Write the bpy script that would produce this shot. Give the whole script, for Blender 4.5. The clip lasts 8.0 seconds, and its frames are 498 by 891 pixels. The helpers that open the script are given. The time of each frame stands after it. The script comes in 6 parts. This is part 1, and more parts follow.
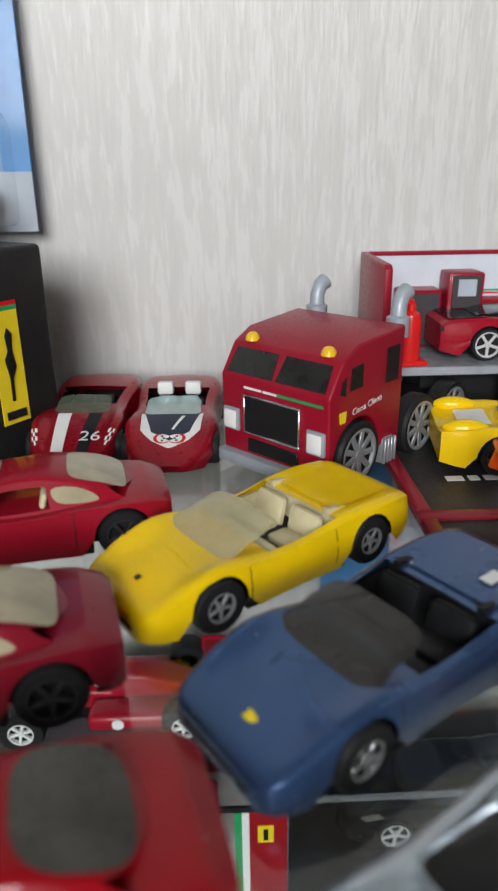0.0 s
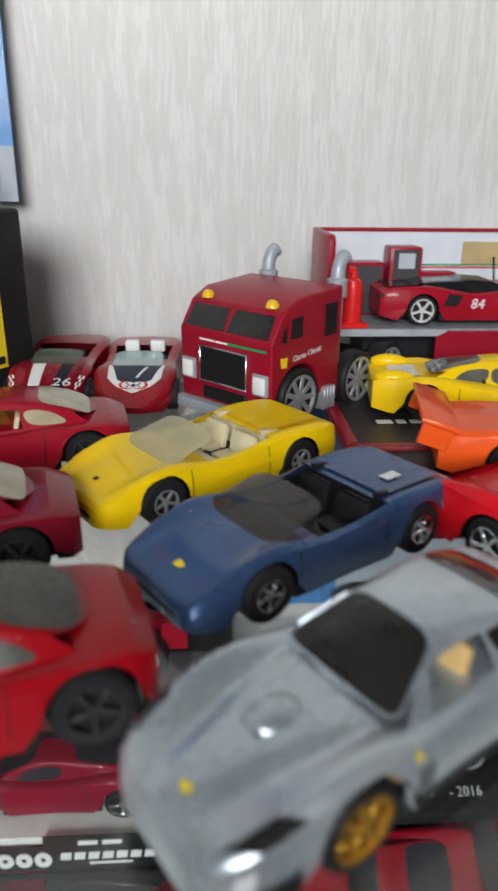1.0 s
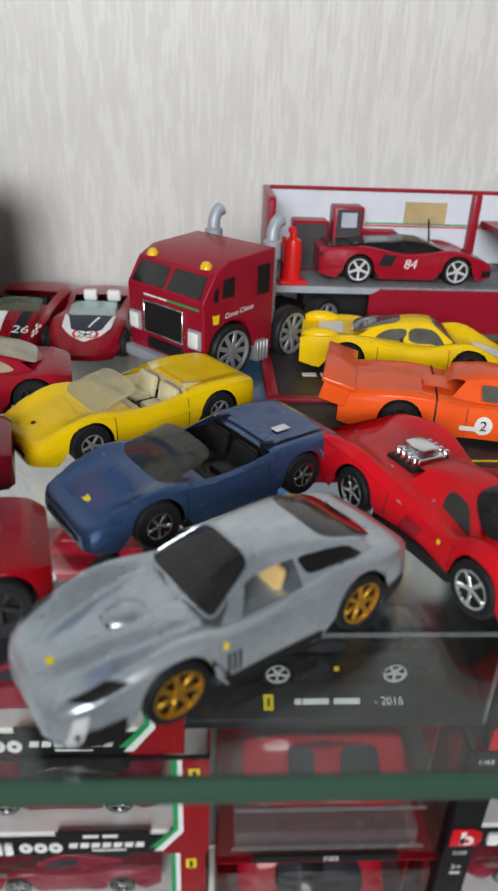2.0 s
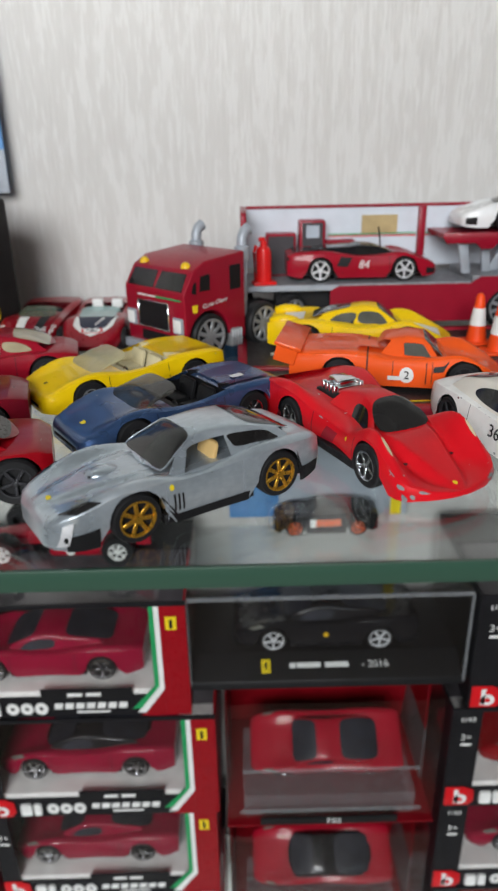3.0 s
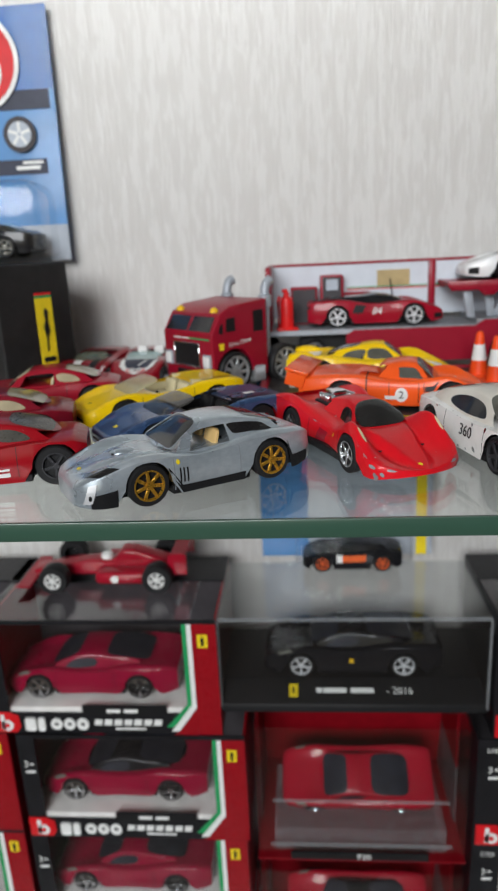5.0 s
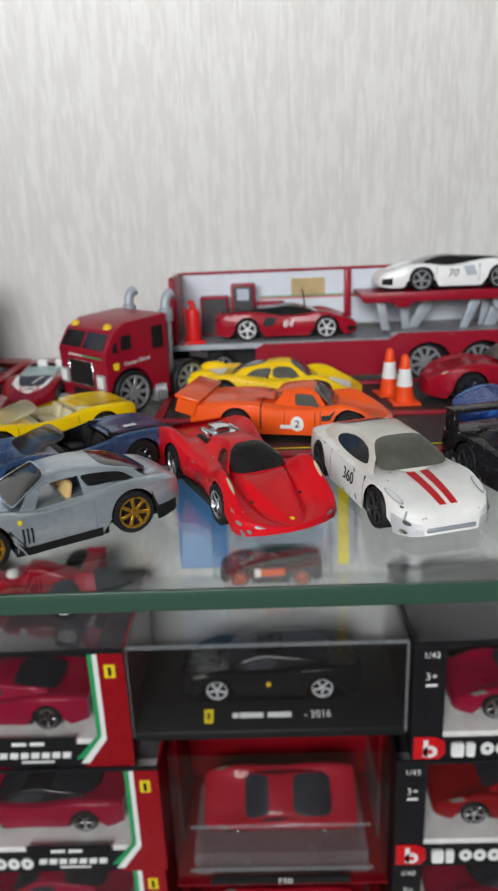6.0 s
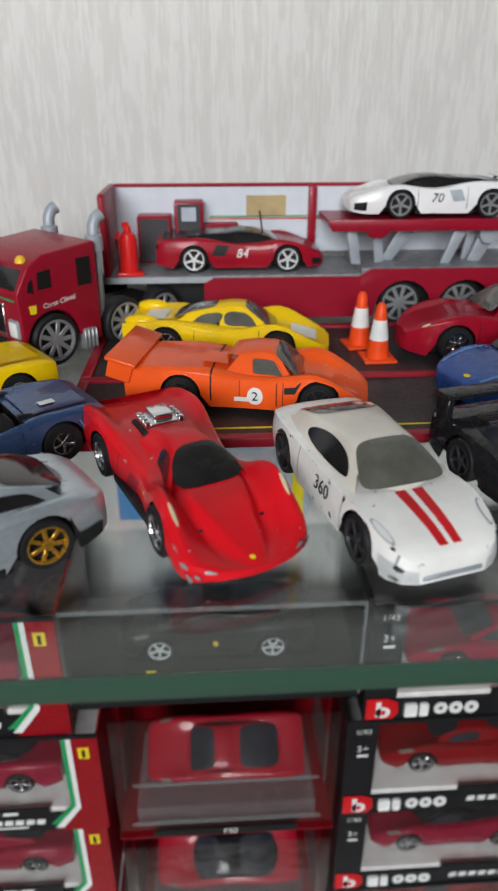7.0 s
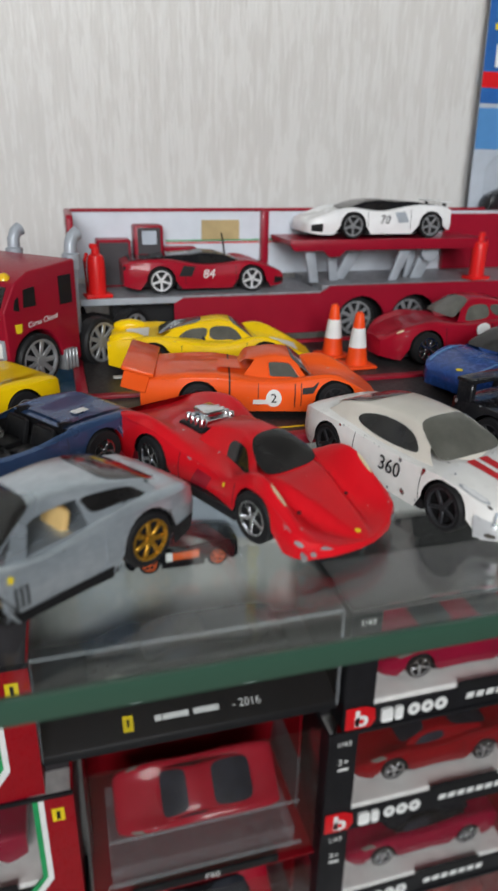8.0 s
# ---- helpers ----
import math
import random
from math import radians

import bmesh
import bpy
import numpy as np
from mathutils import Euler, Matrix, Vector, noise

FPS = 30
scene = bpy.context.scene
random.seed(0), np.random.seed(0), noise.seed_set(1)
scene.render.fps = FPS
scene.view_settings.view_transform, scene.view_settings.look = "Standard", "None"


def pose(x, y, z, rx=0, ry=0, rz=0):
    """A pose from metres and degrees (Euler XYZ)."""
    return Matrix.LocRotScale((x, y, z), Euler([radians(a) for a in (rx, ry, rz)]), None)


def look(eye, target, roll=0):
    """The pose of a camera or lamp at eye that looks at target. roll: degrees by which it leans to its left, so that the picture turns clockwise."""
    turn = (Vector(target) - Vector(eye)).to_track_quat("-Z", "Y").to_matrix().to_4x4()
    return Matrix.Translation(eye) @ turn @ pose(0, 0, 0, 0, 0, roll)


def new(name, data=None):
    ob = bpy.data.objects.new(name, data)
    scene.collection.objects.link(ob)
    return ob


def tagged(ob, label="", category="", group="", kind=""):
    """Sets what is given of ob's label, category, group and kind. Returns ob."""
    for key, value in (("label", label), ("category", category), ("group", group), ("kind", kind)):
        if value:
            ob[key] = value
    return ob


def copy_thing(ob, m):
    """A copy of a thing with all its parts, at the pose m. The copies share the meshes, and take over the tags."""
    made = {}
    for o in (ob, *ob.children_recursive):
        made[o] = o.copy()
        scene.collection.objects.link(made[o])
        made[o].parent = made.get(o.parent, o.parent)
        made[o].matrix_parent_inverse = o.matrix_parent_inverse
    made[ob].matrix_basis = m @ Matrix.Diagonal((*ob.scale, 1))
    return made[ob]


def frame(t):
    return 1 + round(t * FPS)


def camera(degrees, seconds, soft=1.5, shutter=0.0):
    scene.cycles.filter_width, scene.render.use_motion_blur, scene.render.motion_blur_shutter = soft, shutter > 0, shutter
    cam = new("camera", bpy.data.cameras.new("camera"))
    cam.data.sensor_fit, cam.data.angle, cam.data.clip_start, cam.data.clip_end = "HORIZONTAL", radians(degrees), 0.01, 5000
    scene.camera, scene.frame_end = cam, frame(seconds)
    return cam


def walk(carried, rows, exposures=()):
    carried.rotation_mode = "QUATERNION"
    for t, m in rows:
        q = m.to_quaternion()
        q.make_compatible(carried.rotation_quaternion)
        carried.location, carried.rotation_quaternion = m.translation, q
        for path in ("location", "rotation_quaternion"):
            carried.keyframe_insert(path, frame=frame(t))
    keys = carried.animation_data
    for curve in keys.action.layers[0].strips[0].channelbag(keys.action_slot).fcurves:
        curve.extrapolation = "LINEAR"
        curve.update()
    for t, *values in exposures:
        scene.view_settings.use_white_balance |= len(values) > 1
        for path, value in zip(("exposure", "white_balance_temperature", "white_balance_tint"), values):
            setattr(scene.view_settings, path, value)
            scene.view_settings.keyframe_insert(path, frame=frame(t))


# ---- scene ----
# Shelf top is z = 0, x runs along the shelf, y runs back to the panel.
cam = camera(40.29, 8.0, soft=2.2, shutter=0.3)
# close focus on the cars, with a phone lens about 2 mm across
cam.data.dof.use_dof, cam.data.dof.focus_distance, cam.data.dof.aperture_fstop = True, 0.195, cam.data.lens / 1.95
PATH = [
    (0, -0.01154, 0.04508, 0.08307, -1.935, -21.816, -0.811),
    (0.5, -0.01026, 0.03710, 0.07580, -2.221, -21.423, -0.498),
    (1, -0.00343, 0.01513, 0.07517, -3.518, -21.674, 0.630),
    (1.5, 0.01694, -0.00770, 0.08919, -2.620, -22.947, 0.941),
    (1.7, 0.01661, -0.00257, 0.09112, -3.421, -27.505, 2.211),
    (3, 0.03765, -0.06371, 0.08118, -0.480, -23.338, -1.145),
    (3.5, 0.04528, -0.09427, 0.07467, 3.528, -17.922, -2.335),
    (4, 0.05364, -0.10354, 0.07075, 3.572, -17.139, -2.123),
    (5.3, 0.05773, -0.10317, 0.06853, 4.923, -15.857, -2.861),
    (5.5, 0.06702, -0.10070, 0.07117, 3.894, -15.476, -2.659),
    (6, 0.08297, -0.07954, 0.08020, 1.421, -18.096, -2.363),
    (6.2, 0.08400, -0.06500, 0.07800, 0.854, -20.003, -2.600),
    (6.5, 0.08672, -0.03331, 0.07981, -2.522, -27.225, -0.383),
    (6.7, 0.08750, -0.02850, 0.08600, -3.110, -27.750, -0.600),
    (7, 0.08198, -0.02888, 0.09005, -3.403, -27.047, 0.021),
    (7.2, 0.08100, -0.02350, 0.08700, -3.540, -27.070, -0.950),
    (7.5, 0.07393, -0.02215, 0.08960, -9.646, -23.014, -2.298),
    (7.7, 0.05500, -0.02100, 0.08400, -12.990, -22.900, -1.600),
    (8, 0.03320, -0.02847, 0.07728, -15.755, -22.832, 0.915),
]
walk(cam, [(t, pose(x, y, z, 90 + p, 0, w) @ pose(0, 0, 0, 0, 0, r)) for t, x, y, z, w, p, r in PATH],
     exposures=((0, 0.02), (0.5, 0.02), (1.5, 0.03), (3, -0.02), (4, -0.12), (5.5, -0.10), (6.5, -0.06), (8, -0.10)))

# ---- light: daylight from a room window, to the left behind the viewer ----
world = bpy.data.worlds.new("world")
scene.world = world
world.use_nodes = True
wn = world.node_tree
sky = wn.nodes.new("ShaderNodeTexSky")
sky.sky_type, sky.sun_disc = "NISHITA", False
sky.sun_elevation, sky.sun_rotation = radians(40), radians(150)
wn.nodes["Background"].inputs[1].default_value = 0.12
wn.links.new(sky.outputs[0], wn.nodes["Background"].inputs[0])


def area_lamp(name, m, sx, sy, watts, colour):
    d = bpy.data.lights.new(name, "AREA")
    d.shape, d.size, d.size_y, d.energy, d.color = "RECTANGLE", sx, sy, watts, colour
    ob = new(name, d)
    ob.matrix_world = m
    return ob


area_lamp("window_daylight", look((-0.36, -1.92, 0.80), (0.05, 0.2, 0.0)), 1.1, 0.85, 48, (0.975, 0.99, 1.0))


# ---- materials ----
class Mat:
    """A node material with small helpers."""

    def __init__(self, name):
        self.m = bpy.data.materials.new(name)
        self.m.use_nodes = True
        self.t = self.m.node_tree
        self.p = self.t.nodes["Principled BSDF"]

    def set(self, **kw):
        for k, v in kw.items():
            self.p.inputs[k.replace("_", " ")].default_value = v
        return self

    def node(self, kind, **kw):
        n = self.t.nodes.new(kind)
        for k, v in kw.items():
            n.inputs[k.replace("_", " ")].default_value = v
        return n

    def link(self, a, b):
        self.t.links.new(a, b)

    def coords(self, sx, sy, sz):
        c = self.t.nodes.new("ShaderNodeTexCoord")
        mp = self.node("ShaderNodeMapping")
        mp.inputs["Scale"].default_value = (sx, sy, sz)
        self.link(c.outputs["Object"], mp.inputs["Vector"])
        return mp.outputs[0]

    def noise(self, vec, scale, detail=3.0, rough=0.55):
        n = self.node("ShaderNodeTexNoise", Scale=scale, Detail=detail, Roughness=rough)
        self.link(vec, n.inputs["Vector"])
        return n.outputs[0]

    def ramp(self, fac, stops):
        r = self.t.nodes.new("ShaderNodeValToRGB")
        e = r.color_ramp.elements
        while len(e) < len(stops):
            e.new(0.5)
        for el, (pos, col) in zip(e, stops):
            el.position, el.color = pos, (*col, 1) if len(col) == 3 else col
        self.link(fac, r.inputs[0])
        return r.outputs[0]

    def bump(self, height, strength, dist):
        b = self.node("ShaderNodeBump", Strength=strength, Distance=dist)
        self.link(height, b.inputs["Height"])
        self.link(b.outputs[0], self.p.inputs["Normal"])


def g(v):
    return (v, v, v)


def tone(c, k):
    return tuple(min(1.0, v * k) for v in c)


def plain(name, col, rough=0.5, metal=0.0, coat=0.0, var=0.12, scale=120.0, bump=0.0):
    """Plastic, card or metal with two scales of slight unevenness."""
    a = Mat(name).set(Roughness=rough, Metallic=metal, Coat_Weight=coat, Coat_Roughness=0.08, Specular_IOR_Level=0.22)
    v = a.coords(1, 1, 1)
    n = a.noise(v, scale, 4)
    a.link(a.ramp(n, ((0.3, tone(col, 1 - var)), (0.7, tone(col, 1 + var)))), a.p.inputs["Base Color"])
    f = a.noise(v, scale * 9, 2)
    rr = a.ramp(f, ((0.3, g(max(0.02, rough - 0.08))), (0.75, g(min(1, rough + 0.12)))))
    a.link(rr, a.p.inputs["Roughness"])
    if bump:
        a.bump(f, bump, 0.0004)
    return a.m


def paint(name, col, rough=0.3, metal=0.0, chips=0.0, coat=0.42, flake=0.0, wear=0.0):
    """Toy enamel: slight orange peel, dust, and chipped spots down to bare zinc."""
    a = Mat(name).set(Metallic=metal, Coat_Weight=coat, Coat_Roughness=0.05, Specular_IOR_Level=0.10)
    v = a.coords(1, 1, 1)
    broad = a.noise(v, 70, 3)
    base = a.ramp(broad, ((0.3, tone(col, 0.9)), (0.7, tone(col, 1.08))))
    fine = a.noise(v, 420, 3)
    rr = a.ramp(broad if flake else fine, ((0.3, g(rough * 0.85)), (0.7, g(rough * 1.2))))
    a.link(rr, a.p.inputs["Roughness"])
    if chips:
        c = a.noise(v, 330, 5, 0.62)
        mask = a.ramp(c, ((0.70 - chips, g(0)), (0.715 - chips, g(1))))
        mx = a.t.nodes.new("ShaderNodeMix")
        mx.data_type = "RGBA"
        a.link(mask, mx.inputs[0])
        a.link(base, mx.inputs[6])
        mx.inputs[7].default_value = (0.42, 0.41, 0.40, 1)
        base = mx.outputs[2]
        if wear:
            gm = a.t.nodes.new("ShaderNodeNewGeometry")
            jog = a.node("ShaderNodeMath")
            jog.operation = "MULTIPLY_ADD"
            a.link(a.noise(v, 520, 4, 0.6), jog.inputs[0])
            jog.inputs[1].default_value = 0.16
            a.link(gm.outputs["Pointiness"], jog.inputs[2])
            mw = a.t.nodes.new("ShaderNodeMix")
            mw.data_type = "RGBA"
            a.link(a.ramp(jog.outputs[0], ((wear, g(0)), (wear + 0.02, g(1)))), mw.inputs[0])
            a.link(base, mw.inputs[6])
            mw.inputs[7].default_value = (0.62, 0.61, 0.60, 1)
            base = mw.outputs[2]
    a.link(base, a.p.inputs["Base Color"])
    a.bump(fine, 0.006 if flake else 0.02, 0.0002)
    return a.m


def glass(name, col, alpha, rough=0.05):
    """Thin clear or tinted plastic: part see-through, part gloss."""
    a = Mat(name).set(Base_Color=(*col, 1), Roughness=rough, Specular_IOR_Level=0.4)
    v = a.coords(1, 1, 1)
    n = a.noise(v, 260, 4)
    a.link(a.ramp(n, ((0.35, g(max(0, alpha - 0.05))), (0.75, g(min(1, alpha + 0.06))))), a.p.inputs["Alpha"])
    return a.m


def film(name, strength, rough=0.04, tint=(1, 1, 1), wrinkle=0.05):
    """Clear sheet: passes light, with gloss that grows towards grazing view."""
    a = Mat(name)
    a.t.nodes.remove(a.p)
    out = next(n for n in a.t.nodes if n.type == "OUTPUT_MATERIAL")
    tr = a.t.nodes.new("ShaderNodeBsdfTransparent")
    tr.inputs[0].default_value = (*tint, 1)
    gl = a.node("ShaderNodeBsdfGlossy", Roughness=rough)
    fr = a.node("ShaderNodeLayerWeight", Blend=0.5)
    pw = a.node("ShaderNodeMath")
    pw.operation = "POWER"
    pw.inputs[1].default_value = 3.5
    a.link(fr.outputs["Facing"], pw.inputs[0])
    mu = a.node("ShaderNodeMath")
    mu.operation = "MULTIPLY_ADD"
    mu.inputs[1].default_value = 0.5 * strength
    mu.inputs[2].default_value = 0.022 * strength
    n = a.noise(a.coords(1, 1, 1), 60, 3)
    b = a.node("ShaderNodeBump", Strength=wrinkle, Distance=0.002)
    a.link(n, b.inputs["Height"])
    a.link(b.outputs[0], gl.inputs["Normal"])
    mx = a.t.nodes.new("ShaderNodeMixShader")
    a.link(pw.outputs[0], mu.inputs[0])
    a.link(mu.outputs[0], mx.inputs[0])
    a.link(tr.outputs[0], mx.inputs[1])
    a.link(gl.outputs[0], mx.inputs[2])
    a.link(mx.outputs[0], out.inputs[0])
    return a.m


M_RED = paint("red_enamel", (0.66, 0.008, 0.016), 0.36, chips=0.006, wear=0.685, coat=0.3)
M_RED2 = paint("deep_red_enamel", (0.32, 0.006, 0.020), 0.34, chips=0.0)
M_CRIM = paint("crimson_enamel", (0.26, 0.004, 0.030), 0.3)
M_REDMID = paint("red_worn_enamel", (0.31, 0.003, 0.009), 0.36, chips=0.004)
M_DEEP = paint("dark_red_enamel", (0.22, 0.002, 0.006), 0.34)
M_MAROON = paint("maroon_enamel", (0.22, 0.008, 0.02), 0.32, 0.15)
M_RUBY = paint("ruby_metallic_enamel", (0.30, 0.006, 0.016), 0.3, 0.3)
M_YELLOW = paint("yellow_enamel", (0.86, 0.56, 0.004), 0.32, chips=0.004)
M_ORANGE = paint("orange_enamel", (0.88, 0.105, 0.014), 0.36, chips=0.01)
M_BLUE = paint("metallic_blue_enamel", (0.048, 0.096, 0.215), 0.28, 0.55, chips=0.012, flake=1, wear=0.70)
M_SKYSCUFF = paint("pale_blue_scuffed_enamel", (0.17, 0.25, 0.40), 0.4, 0.4)
M_BLUE2 = paint("bright_blue_enamel", (0.02, 0.07, 0.28), 0.26, 0.35)


def bare_zinc(name):
    """Rubbed silver casting: mottled grey with paler streaks along the body."""
    a = Mat(name).set(Metallic=0.62, Coat_Weight=0.25, Coat_Roughness=0.12)
    n = a.noise(a.coords(45, 90, 110), 1.0, 4, 0.55)
    f = a.noise(a.coords(500, 900, 900), 1.0, 3)
    mx = a.node("ShaderNodeMath")
    mx.operation = "MULTIPLY_ADD"
    a.link(f, mx.inputs[0])
    mx.inputs[1].default_value = 0.3
    a.link(n, mx.inputs[2])
    a.link(a.ramp(mx.outputs[0], ((0.42, (0.36, 0.41, 0.45)), (0.65, (0.48, 0.54, 0.59)), (0.90, (0.66, 0.71, 0.75)))), a.p.inputs["Base Color"])
    a.link(a.ramp(n, ((0.3, g(0.22)), (0.7, g(0.38)))), a.p.inputs["Roughness"])
    a.bump(f, 0.03, 0.0003)
    return a.m


M_SILVER = bare_zinc("silver_bare_metal")
M_WHITE = paint("white_enamel", (0.88, 0.87, 0.84), 0.3, chips=0.03)
M_ROOFC = paint("cream_worn_enamel", (0.74, 0.70, 0.62), 0.38, chips=0.02)
M_WHITE2 = paint("clean_white_enamel", (0.82, 0.82, 0.82), 0.25)
M_BLACK = paint("black_enamel", (0.012, 0.012, 0.014), 0.25)
M_TRUCK = plain("dark_red_plastic", (0.29, 0.006, 0.022), 0.36, coat=0.15, var=0.05)
M_REDPL = plain("bright_red_plastic", (0.72, 0.015, 0.015), 0.38, coat=0.3, var=0.05)
M_RAIL = plain("crimson_plastic", (0.30, 0.008, 0.022), 0.4, coat=0.2, var=0.06)
M_CHASSIS = plain("black_plastic", (0.012, 0.012, 0.013), 0.5)
M_TYRE = plain("tyre_plastic", (0.014, 0.014, 0.015), 0.55, bump=0.15)
M_CHROME = plain("chrome_plate", (0.75, 0.76, 0.78), 0.16, 1.0, var=0.05)
M_SILVRIM = plain("silver_rim_plastic", (0.72, 0.73, 0.75), 0.34, 0.3, coat=0.3, var=0.06)
M_GREYRIM = plain("grey_rim_plastic", (0.34, 0.35, 0.36), 0.38, 0.5)
M_GOLD = plain("gold_rim_plastic", (0.62, 0.33, 0.04), 0.3, 0.75)
M_DARKRIM = plain("dark_rim_plastic", (0.05, 0.05, 0.055), 0.35, 0.5)
M_ORIM = plain("orange_rim_plastic", (0.7, 0.12, 0.03), 0.4)
M_CREAM = plain("cream_plastic", (0.66, 0.58, 0.36), 0.5)
M_TAN = plain("tan_plastic", (0.62, 0.42, 0.17), 0.5)
M_BLACKIN = plain("black_interior_plastic", (0.01, 0.01, 0.011), 0.5)
M_DARKGL = plain("smoked_window_plastic", (0.016, 0.015, 0.015), 0.12, var=0.3, coat=0.5)
M_WINGREY = plain("grey_tinted_window_plastic", (0.10, 0.10, 0.085), 0.12, var=0.3, coat=0.6)
M_WINTAUPE = plain("taupe_tinted_window_plastic", (0.075, 0.070, 0.058), 0.30, var=0.35, coat=0.1)
M_WINCREAM = plain("cream_tinted_window_plastic", (0.42, 0.36, 0.23), 0.14, var=0.2, coat=0.6)
M_WINDULL = plain("dull_dark_window_plastic", (0.02, 0.022, 0.03), 0.42, var=0.3)
M_SMOKE = glass("smoked_clear_plastic", (0.03, 0.027, 0.024), 0.93)
M_YGL = glass("yellowed_clear_plastic", (0.52, 0.47, 0.27), 0.62)
M_AQUA = glass("aqua_clear_plastic", (0.45, 0.62, 0.60), 0.6)
M_OLIVE = glass("olive_clear_plastic", (0.10, 0.12, 0.08), 0.75)
M_GREYGL = glass("grey_clear_plastic", (0.22, 0.22, 0.19), 0.75)
M_CLEAR = film("clear_film", 1.5, 0.07, wrinkle=0.35)
M_ACRYL = film("clear_acrylic", 1.4, 0.02, (0.93, 0.94, 0.94))
M_ACRYLP = glass("clear_plinth_plastic", (0.5, 0.5, 0.52), 0.2, 0.1)
M_ACRYLE = glass("acrylic_edge", (0.42, 0.44, 0.46), 0.26, 0.1)
M_WPRINT = plain("white_print", (0.78, 0.78, 0.76), 0.4, var=0.06)
M_KPRINT = plain("black_print", (0.012, 0.012, 0.013), 0.4)
M_RPRINT = plain("red_print", (0.62, 0.01, 0.015), 0.4)
M_YPRINT = plain("yellow_print", (0.82, 0.62, 0.02), 0.4)
M_GPRINT = plain("green_print", (0.02, 0.30, 0.10), 0.4)
M_NPRINT = plain("navy_print", (0.03, 0.035, 0.06), 0.4)
M_GREYP = plain("grey_plastic", (0.36, 0.39, 0.43), 0.42, 0.2)
M_TOOL = plain("dark_grey_plastic", (0.055, 0.05, 0.055), 0.5)
M_BOARD = plain("pale_grey_printed_board", (0.62, 0.66, 0.72), 0.4, var=0.05)
M_KRAFT = plain("tan_printed_board", (0.45, 0.34, 0.17), 0.55)
M_FLOORP = plain("worn_grey_deck", (0.30, 0.31, 0.33), 0.42, 0.2, var=0.3, scale=300)
M_CONE = plain("orange_cone_plastic", (0.85, 0.075, 0.012), 0.4)
M_BBOX = plain("black_carton", (0.012, 0.012, 0.014), 0.4, var=0.2, coat=0.1)
M_GBOX = plain("charcoal_carton", (0.018, 0.017, 0.017), 0.45, var=0.2, coat=0.1)
M_RCARD = plain("red_carton", (0.29, 0.004, 0.010), 0.32, coat=0.3, var=0.08)
M_TRAY = plain("white_card_tray", (0.84, 0.82, 0.79), 0.6)
M_SKYCARD = plain("blue_printed_card", (0.025, 0.11, 0.34), 0.35, coat=0.3, var=0.15, scale=30)
M_SKYCARD2 = plain("light_blue_printed_card", (0.085, 0.24, 0.50), 0.35, coat=0.3, var=0.15, scale=30)
M_GREYCARD = plain("grey_printed_card", (0.42, 0.46, 0.52), 0.4, var=0.12, scale=50)
# Unseen room surfaces, kept dark so that little light bounces back.
M_WALLP = plain("room_wall_paint", (0.11, 0.108, 0.106), 0.8, scale=6)
M_CEIL = plain("room_ceiling_paint", (0.16, 0.16, 0.16), 0.8, scale=6)
M_ROOMFL = plain("room_floor_laminate", (0.16, 0.12, 0.09), 0.5, scale=8)
M_AMBER = plain("amber_plastic", (0.85, 0.52, 0.02), 0.25, coat=0.5)
M_RAMP = plain("dark_printed_ramp", (0.035, 0.032, 0.033), 0.42, var=0.35, scale=90)


def wood_panel(name):
    """White-grey laminate: fine upright grain with embossed, glossier flecks."""
    a = Mat(name).set(Specular_IOR_Level=0.45)
    warp = a.coords(210, 210, 30)
    n1 = a.noise(warp, 1.0, 6, 0.6)
    n2 = a.noise(a.coords(650, 650, 70), 1.0, 4, 0.6)
    n3 = a.noise(a.coords(14, 14, 3.5), 1.0, 3)
    mix = a.node("ShaderNodeMath")
    mix.operation = "MULTIPLY_ADD"
    a.link(n2, mix.inputs[0])
    mix.inputs[1].default_value = 0.55
    a.link(n1, mix.inputs[2])
    add = a.node("ShaderNodeMath")
    add.operation = "MULTIPLY_ADD"
    a.link(n3, add.inputs[0])
    add.inputs[1].default_value = 0.35
    a.link(mix.outputs[0], add.inputs[2])
    fl = a.noise(a.coords(640, 640, 80), 1.0, 3, 0.5)
    spark = a.ramp(fl, ((0.50, g(0.0)), (0.80, g(1.0))))
    lift_ = a.node("ShaderNodeMath")
    lift_.operation = "MULTIPLY_ADD"
    a.link(spark, lift_.inputs[0])
    lift_.inputs[1].default_value = 0.07
    a.link(add.outputs[0], lift_.inputs[2])
    add = lift_
    a.link(a.ramp(add.outputs[0], ((0.60, (0.538, 0.516, 0.493)), (0.95, (0.576, 0.556, 0.535)), (1.40, (0.622, 0.606, 0.587)))), a.p.inputs["Base Color"])
    a.link(a.ramp(fl, ((0.40, g(0.50)), (0.80, g(0.30)))), a.p.inputs["Roughness"])
    a.bump(fl, 0.26, 0.0012)
    return a.m


M_WOOD = wood_panel("white_oak_laminate")


def shelf_glass():
    a = Mat("float_glass").set(Base_Color=(0.90, 0.955, 0.935, 1), Roughness=0.0, Transmission_Weight=1.0, IOR=1.5)
    v = a.coords(1, 1, 1)
    a.link(a.ramp(a.noise(v, 35, 5, 0.7), ((0.5, g(0.0)), (0.8, g(0.015)))), a.p.inputs["Roughness"])
    return a.m


M_SHELF = shelf_glass()
M_EDGE = Mat("green_glass_edge").set(Base_Color=(0.036, 0.088, 0.060, 1), Roughness=0.3, Coat_Weight=0.5).m


